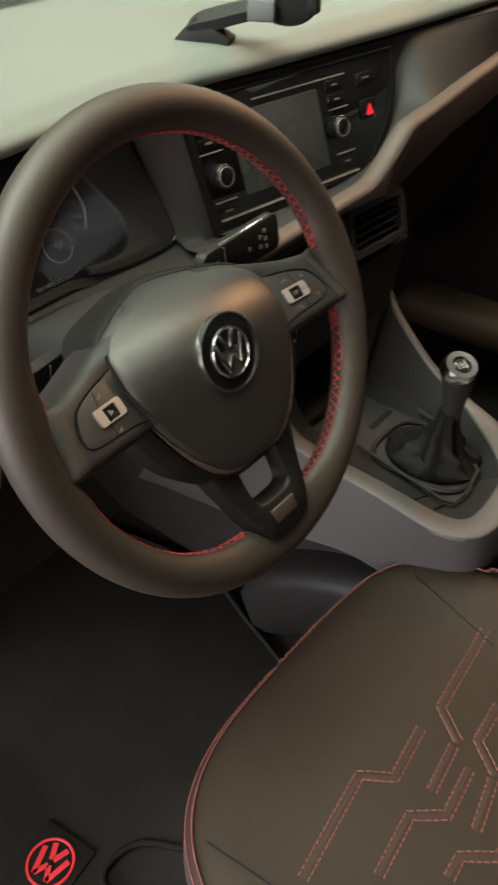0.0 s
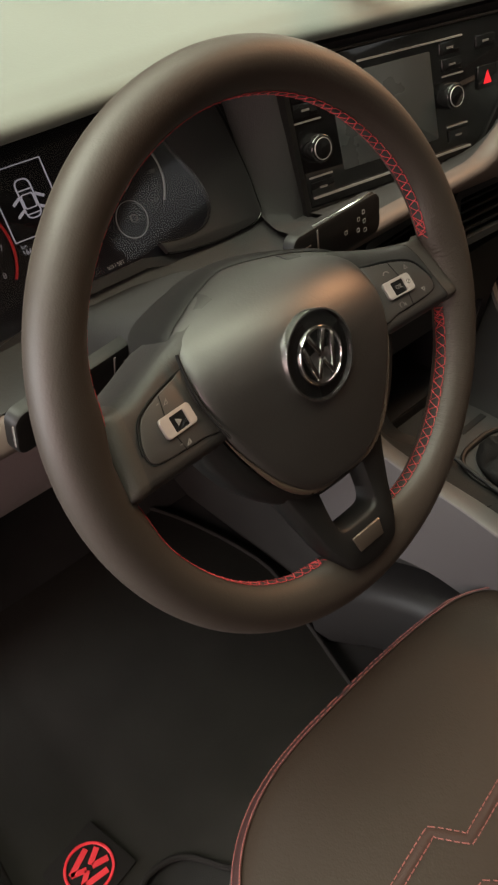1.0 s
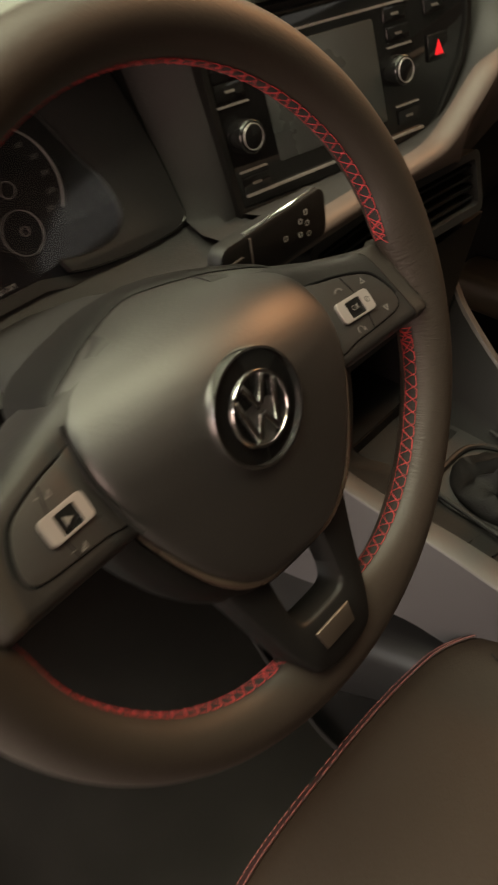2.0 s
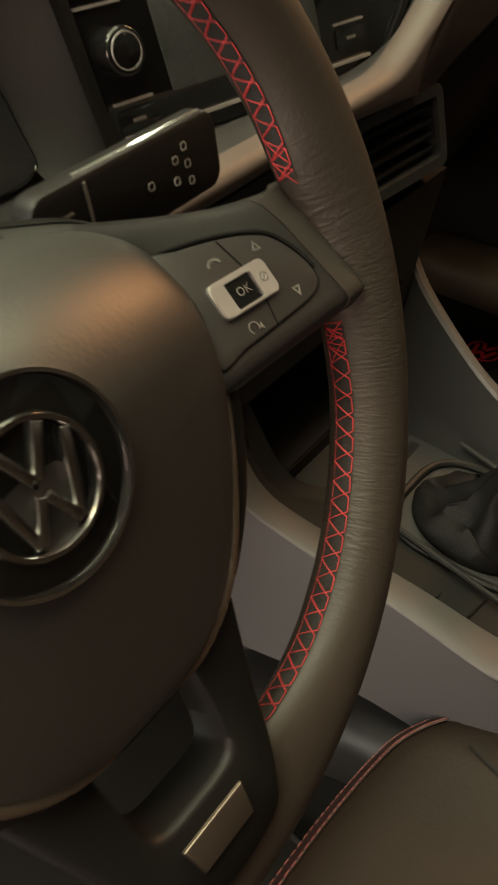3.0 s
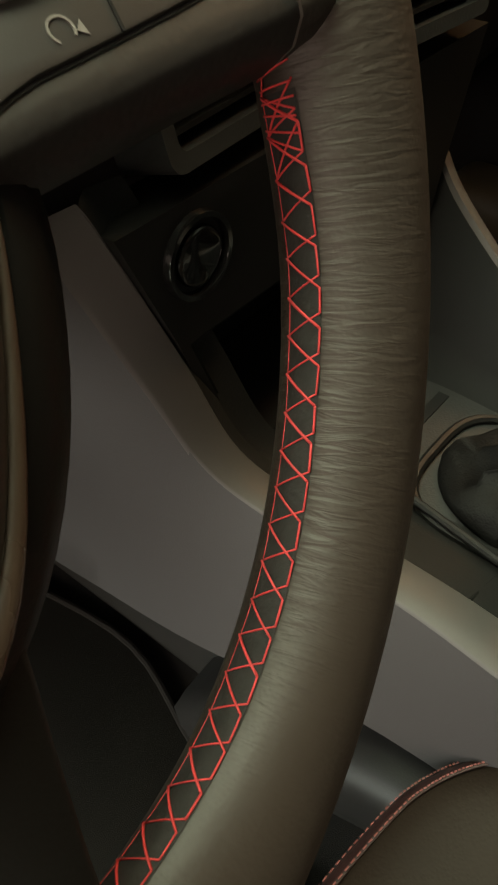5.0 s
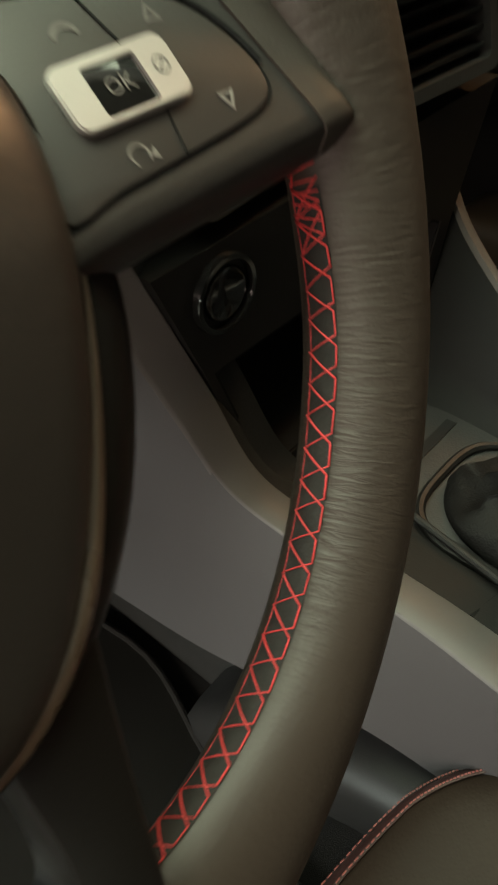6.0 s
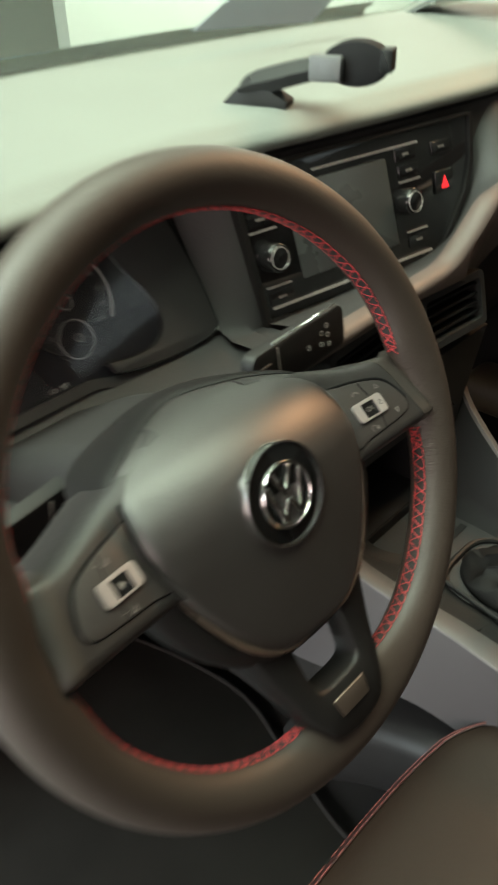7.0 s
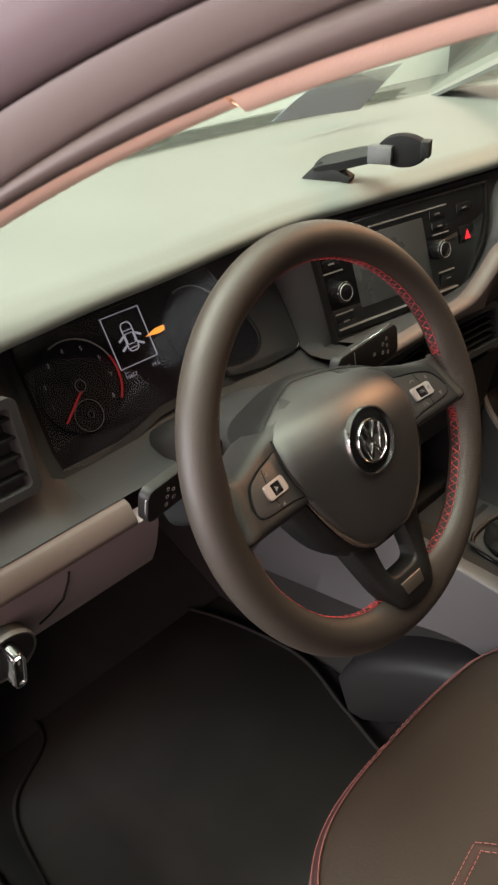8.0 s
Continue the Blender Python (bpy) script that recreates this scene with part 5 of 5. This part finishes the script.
def gear_lever():
    g = thing("gear_lever", (0.37, -0.04, -0.345), "black gear lever with leather boot and chrome-capped knob", "gear lever")
    rows = []
    for k, (z, w, h, fold) in enumerate(((-0.344, 0.05, 0.062, 0.0), (-0.339, 0.05, 0.062, 0.002), (-0.333, 0.045, 0.056, 0.006), (-0.329, 0.036, 0.043, 0.005), (-0.326, 0.033, 0.04, 0.008), (-0.314, 0.022, 0.026, 0.005), (-0.302, 0.019, 0.022, 0.005), (-0.282, 0.014, 0.015, 0.002), (-0.26, 0.013, 0.013, 0.0005))):
        rows.append([Vector((0.374 + (w + fold * math.sin(5 * a + k)) * math.cos(a), -0.036 - 0.0018 * k + (h + fold * math.cos(7 * a + 0.6 * k)) * math.sin(a), z + 0.8 * fold * math.sin(3 * a + 2 * k))) for a in steps(0, 2 * math.pi * 63 / 64, 63)])
    part("boot", loft(rows, closed_rows=True, caps=True), BOOT_LEATHER, g, "folded black leather boot", angle=80)
    part("boot_frame", tube([Vector((0.372 + 0.056 * math.copysign(abs(math.cos(a)) ** 0.6, math.cos(a)), -0.034 + 0.067 * math.copysign(abs(math.sin(a)) ** 0.6, math.sin(a)), -0.343)) for a in steps(0, 2 * math.pi * 63 / 64, 63)], 0.0035, 8, closed=True), STALK_BLACK, g)
    knob_part = part("knob", tube([(0.374, -0.052, -0.27), (0.374, -0.052, -0.245), (0.374, -0.052, -0.225), (0.373, -0.051, -0.208), (0.372, -0.051, -0.2)], [0.012, 0.014, 0.018, 0.021, 0.019], 24), SATIN_BLACK, g)
    at = Face((0.37, -0.053, -0.196), -30, 66)
    part("knob_cap", disc(at, 0, 0, 0.021, -0.012, 0.005, 0.005, inner=0.0095), CHROME, knob_part, "chrome cap ring")
    part("knob_plate", disc(at, 0, 0, 0.0098, -0.01, 0.004, 0.001), PIANO_BLACK, knob_part)
    for a, b in (((-0.005, 0.005), (-0.005, -0.005)), ((0.0, 0.005), (0.0, -0.005)), ((0.005, 0.005), (0.005, -0.005)), ((-0.005, 0.0), (0.005, 0.0))):
        part("shift_mark", bar(at, a, b, 0.001, 0.004, 0.0045), CHROME, knob_part)


# ---- driver's seat ----
def seat_height(x, y):
    """The top of the cushion."""
    dx = abs(x - 0.02)
    side = 0.022 * max(0.0, (dx - 0.13) / 0.12) ** 2 if dx < 0.25 else 0.0955
    return -0.383 - 0.06 * max(0.0, (y + 0.2)) ** 1.5 - 0.02 * min(0.4, max(0.0, -0.2 - y)) + min(side, 0.03)


def seat_edge(a):
    """The cushion's outline, by angle round its middle: squarer beside the console."""
    c, s = math.cos(a), math.sin(a)
    e = 2 / (3.2 + 1.5 * max(0.0, min(1.0, c * 2.5)))
    return 0.025 + 0.25 * math.copysign(abs(c) ** e, c), -0.36 + 0.313 * math.copysign(abs(s) ** e, s)


def seam_line(points, off=0.0):
    return [Vector((x, y, seat_height(x, y) + off)) for x, y in points]


def driver_seat():
    seat = thing("driver_seat", (0.025, -0.36, -0.69), "brown-grey leather driver's seat with red double stitching", "seat")
    rows, k = [], 96
    for s, drop in ((0.02, 0), (0.2, 0), (0.4, 0), (0.6, 0), (0.75, 0), (0.86, 0.001), (0.93, 0.005), (0.97, 0.011), (0.995, 0.02), (1.0, 0.027)):
        row = []
        for a in steps(0, 2 * math.pi * (k - 1) / k, k - 1):
            x, y = seat_edge(a)
            x, y = 0.025 + (x - 0.025) * s, -0.36 + (y + 0.36) * s
            row.append(Vector((x, y, seat_height(x, y) - drop)))
        rows.append(row)
    part("cushion", loft(rows, closed_rows=True), SEAT_LEATHER, seat, "brown-grey leather cushion", angle=180)
    skirt = []
    for s, z in ((1.0, -0.027), (1.006, -0.035), (1.012, -0.06), (1.0, -0.12), (0.97, -0.2), (0.94, -0.28)):
        skirt.append([Vector((0.025 + (x - 0.025) * s, -0.36 + (y + 0.36) * s, seat_height(x, y) + z)) for x, y in [seat_edge(a) for a in steps(0, 2 * math.pi * (k - 1) / k, k - 1)]])
    part("skirt", loft(skirt, closed_rows=True), SEAT_SIDE, seat, "dark leather skirt", angle=180)
    part("rail_cover", box((-0.16, -0.6, -0.69), (0.21, -0.12, -0.6), 0.02), DASH_DARK, seat)
    band = []
    for a in steps(radians(-20), radians(200), 200):
        x, y = seat_edge(a)
        band.append([Vector((0.025 + (x - 0.025) * k, -0.36 + (y + 0.36) * k, seat_height(x, y) - d)) for k, d in ((0.977, 0.0122), (0.979, 0.0116), (0.987, 0.0142), (0.996, 0.0188), (1.003, 0.0272), (1.001, 0.029))])
    part("edge_band", loft(band), PIPING_RED, seat, "dark red edge band", angle=180)
    for s, z in ((1.0015, -0.0235), (0.981, -0.0125)):
        bm = bmesh.new()
        outline = [seat_edge(a) for a in steps(radians(-20), radians(200), 520)]
        for i in range(0, len(outline) - 1, 2):
            p, q = [Vector((0.025 + (x - 0.025) * s, -0.36 + (y + 0.36) * s, seat_height(x, y) + z + 0.0016)) for x, y in outline[i:i + 2]]
            tube([p, p.lerp(q, 1.25)], 0.0005, 5, bm)
        tagged(part("edge_stitching", bm, STITCH_RED, seat), "red edge stitching", kind="stuff")
    for a, b in (((-0.162, -0.119), (-0.153, -0.205)), ((0.214, -0.108), (0.182, -0.224))):
        line = [(a[0] + (b[0] - a[0]) * i / 12, a[1] + (b[1] - a[1]) * i / 12) for i in range(13)]
        part("panel_seam", tube(seam_line(line, 0.0002), 0.0008, 6), VENT_BLACK, seat, "dark panel seam")
    part("backrest", thick(loft([[(0.025 + 0.24 * c, -0.6 - 0.18 * (z + 0.36), z) for c in steps(-1, 1, 8)] for z in steps(-0.4, 0.3, 8)]), 0.08), SEAT_LEATHER, seat)
    return seat


def seat_quilting(seat, lines):
    """Sunk red inlays between two rows of stitches."""
    for pts in lines:
        fine = []
        for a, b in zip(pts, pts[1:]):
            m = max(2, int((Vector(b) - Vector(a)).length / 0.006))
            fine += [(a[0] + (b[0] - a[0]) * i / m, a[1] + (b[1] - a[1]) * i / m) for i in range(m)]
        fine.append(pts[-1])
        part("inlay", ribbon(fine, 0.004, 0.0006), SEAT_RED, seat, "sunk red inlay")
        bm = bmesh.new()
        for side in (-1, 1):
            rail = offset(fine, side * 0.0044)
            for p, q in zip(rail, rail[1:]):
                p, q = seam_line([p, q], 0.0009)
                tube([p, p.lerp(q, 0.7)], 0.00045, 5, bm)
        part("inlay_stitching", bm, STITCH_RED, seat, "pink-red double stitching")


def offset(pts, d):
    out = []
    for i, p in enumerate(pts):
        a, b = Vector(pts[max(0, i - 1)]), Vector(pts[min(len(pts) - 1, i + 1)])
        t = (b - a).normalized()
        out.append((p[0] - t.y * d, p[1] + t.x * d))
    return out


def ribbon(pts, half, up):
    rows = [seam_line([offset(pts, w)[i] for w in (-half, -half * 0.5, 0, half * 0.5, half)], up) for i in range(len(pts))]
    for row in rows:
        row[0].z -= 0.0008
        row[-1].z -= 0.0008
    return loft(rows)


# ---- floor and mat ----
def footwell():
    lone("floor", box((-0.36, -1.6, -0.72), (1.1, 0.6, -0.7)), CARPET, "black carpeted car floor", "floor", "structure", smooth=False)
    line = [tuple(p) for p in smooth_loop([(-0.27, 0.27), (-0.235, 0.4), (-0.14, 0.465), (-0.11, 0.55), (0.05, 0.58), (0.2, 0.53), (0.263, 0.3), (0.225, 0.15), (0.195, 0.05), (0.17, -0.06), (0.0, -0.07), (-0.08, -0.02), (-0.12, 0.04), (-0.16, 0.055), (-0.185, 0.04), (-0.2, -0.03), (-0.28, -0.04), (-0.29, 0.1)], 6)]
    at = lambda a, b, c=0.0: Vector((a, b, -0.7 + c))
    mat = thing("floor_mat", (-0.07, 0.25, -0.7), "black floor mat with stitched edge and red round badge", "floor mat")
    part("mat_top", prism(at, line, 0.0, 0.009, 0.003), MAT_RUBBER, mat)
    part("mat_edge", tube([at(x, y, 0.009) for x, y in line], 0.004, 8, closed=True), MAT_EDGE, mat, "sewn edge binding")
    return mat


def mat_badge(parent, cx, cy, turn, size=1.0):
    c, s = math.cos(radians(turn)) * size, math.sin(radians(turn)) * size
    at = lambda a, b, d=0.0: Vector((cx + c * a - s * b, cy + s * a + c * b, -0.69 + d))
    patch = part("badge_patch", prism(at, rounded(0.078, 0.078, 0.003), 0.0, 0.003, 0.001), MAT_EDGE, parent, "square badge patch")
    part("badge_ring", disc(at, 0, 0, 0.03, 0.003, 0.0045, inner=0.0265), BADGE_RED, patch, "red ring")
    for k in (-1, 1):
        for a, b, w in (((0.0095, 0.0215), (0.0015, 0.0035), 0.0068), ((0.0185, 0.012), (0.0098, -0.0195), 0.0068), ((0.0098, -0.0195), (0.0008, -0.0035), 0.0062)):
            part("chevron_stroke", bar(at, (k * a[0], a[1]), (k * b[0], b[1]), w, 0.003, 0.0042), BADGE_RED, patch)


# ---- door frame beside the camera ----
def door_pillar():
    """Windscreen pillar seen from the open door: pale trim with salmon light put in its colour, rubber seals in their
    channel, painted outside.
    """
    pil = thing("door_pillar", (-0.3, 0.0, 0.25), "windscreen pillar with pale trim and brown rubber door seals", "pillar", "structure")
    foot, along = Vector((-0.297, 0.0, 0.257)), Vector((0.449, -0.782, 0.433)).normalized()
    side, up = Vector((0.869, 0.494, -0.008)), Vector((-0.207, 0.38, 0.901))

    def sweep(s):
        """The seal's lower edge, curving from the dashboard over to the roof."""
        k = max(0.0, min(0.26, s))
        return 0.0015 + 0.0435 * k - 0.541 * k * k + (0.0435 - 1.082 * k) * (s - k)

    def run(name, section, mat, label="", a=-0.36, b=0.5):
        part(name, loft([[foot + along * s + up * (sweep(s) + w + g * max(0.0, min(0.2, s))) + side * n for w, g, n in section] for s in steps(a, b, 43)]), mat, pil, label, angle=60)

    run("pillar_trim", [(0.004, 0, 0.03), (-0.004, 0, 0.032), (-0.0065, 0, 0.022), (-0.006, 0, 0.016), (-0.003, 0, 0.006), (0.0, 0, 0.002), (0.003, 0, 0.006)], TRIM_SALMON_LIT, "pale pillar trim, coloured salmon as lit", b=0.124)
    run("header_trim", [(0.004, 0, 0.03), (-0.006, -0.01, 0.032), (-0.0085, -0.012, 0.022), (-0.0075, -0.01, 0.014), (-0.003, 0, 0.006), (0.0, 0, 0.0025), (0.003, 0, 0.006)], TRIM_SALMON_LIT, "pale roof edge trim, coloured salmon as lit", a=0.126)
    run("door_seal", [(0.001, 0, 0.012), (0.0, 0, 0.001), (0.0015, 0, -0.004), (0.004, 0.012, -0.0065), (0.0065, 0.025, -0.006), (0.0078, 0.033, -0.002), (0.0084, 0.035, 0.008)], RUBBER, "dark brown rubber door seal")
    run("seal_channel", [(0.0078, 0.035, 0.01), (0.0094, 0.035, 0.0045), (0.012, 0.03, 0.002), (0.02, 0.018, -0.001), (0.029, 0.006, -0.003), (0.034, 0, -0.003), (0.0352, 0, 0.006)], CHANNEL_BROWN, "brown door frame channel")
    run("outer_paint", [(0.0345, 0, 0.008), (0.036, 0, -0.002), (0.039, 0, -0.006), (0.046, 0, -0.011), (0.058, 0, -0.013), (0.08, 0, -0.012), (0.11, 0, -0.004), (0.13, 0, 0.02)], BODY_PAINT, "silver-mauve paint")
    part("far_pillar", thick(loft([[(0.9 + 0.06 * k + q, 0.53 - 0.62 * t, 0.105 + 0.3 * t + 0.02 * k) for k, q in ((0, 0), (1, 0), (2, 0.02))] for t in steps(0, 1, 8)]), 0.006), DASH_PAD_LIT, pil, "pale far windscreen pillar trim")
    return pil


garage()
car_shell()
windscreen()
dash = dashboard()
fascia(dash)
instrument_cluster()
radio()
vent(Face((-0.257, 0.196, 0.006), 0, 12), 0.108, 0.09, 4, "rectangular black air vent at the dashboard's end")
vent(Face((1.05, 0.275, 0.02), 0, 12), 0.13, 0.075, 4, "rectangular black air vent on the passenger's side")
vent(Face((0.457, 0.125, -0.1), -4, 15), 0.116, 0.062, 4, "rectangular black centre air vent below the radio")
vent(Face((0.3, 0.13, -0.1), 4, 15), 0.116, 0.062, 4, "rectangular black centre air vent below the radio")
light_switch()
steering_wheel()
steering_column()
phone_holder()
centre_console()
power_socket()
gear_lever()
seat = driver_seat()
mat = footwell()
mat_badge(mat, -0.209, 0.109, -82)
door_pillar()
far_mat = thing("floor_mat", (1.0, 0.2, -0.7), "black floor mat with red round badge in the passenger footwell", "floor mat")
part("mat_top", prism(lambda a, b, c=0.0: Vector((a, b, -0.7 + c)), rounded(0.49, 0.5, 0.05, 0.85, 0.25), 0.0, 0.009, 0.003), MAT_RUBBER, far_mat)
mat_badge(far_mat, 1.055, 0.22, -98)
QUILT = [[(-0.139, -0.205), (-0.035, -0.193), (-0.017, -0.219), (0.043, -0.213)], [(-0.097, -0.252), (-0.038, -0.247), (-0.017, -0.272), (0.035, -0.268)],
         [(0.182, -0.21), (0.073, -0.217), (0.051, -0.248)], [(0.045, -0.246), (-0.008, -0.251)], [(0.11, -0.26), (0.064, -0.261), (0.043, -0.289)], [(0.038, -0.289), (-0.014, -0.298)], [(-0.062, -0.298), (-0.041, -0.297), (-0.021, -0.322), (0.02, -0.33)]]
seat_quilting(seat, [[(-0.3725 + (x + 0.3725) * 1.0216, -0.34 + (y + 0.34) * 1.0216) for x, y in line] for line in QUILT])
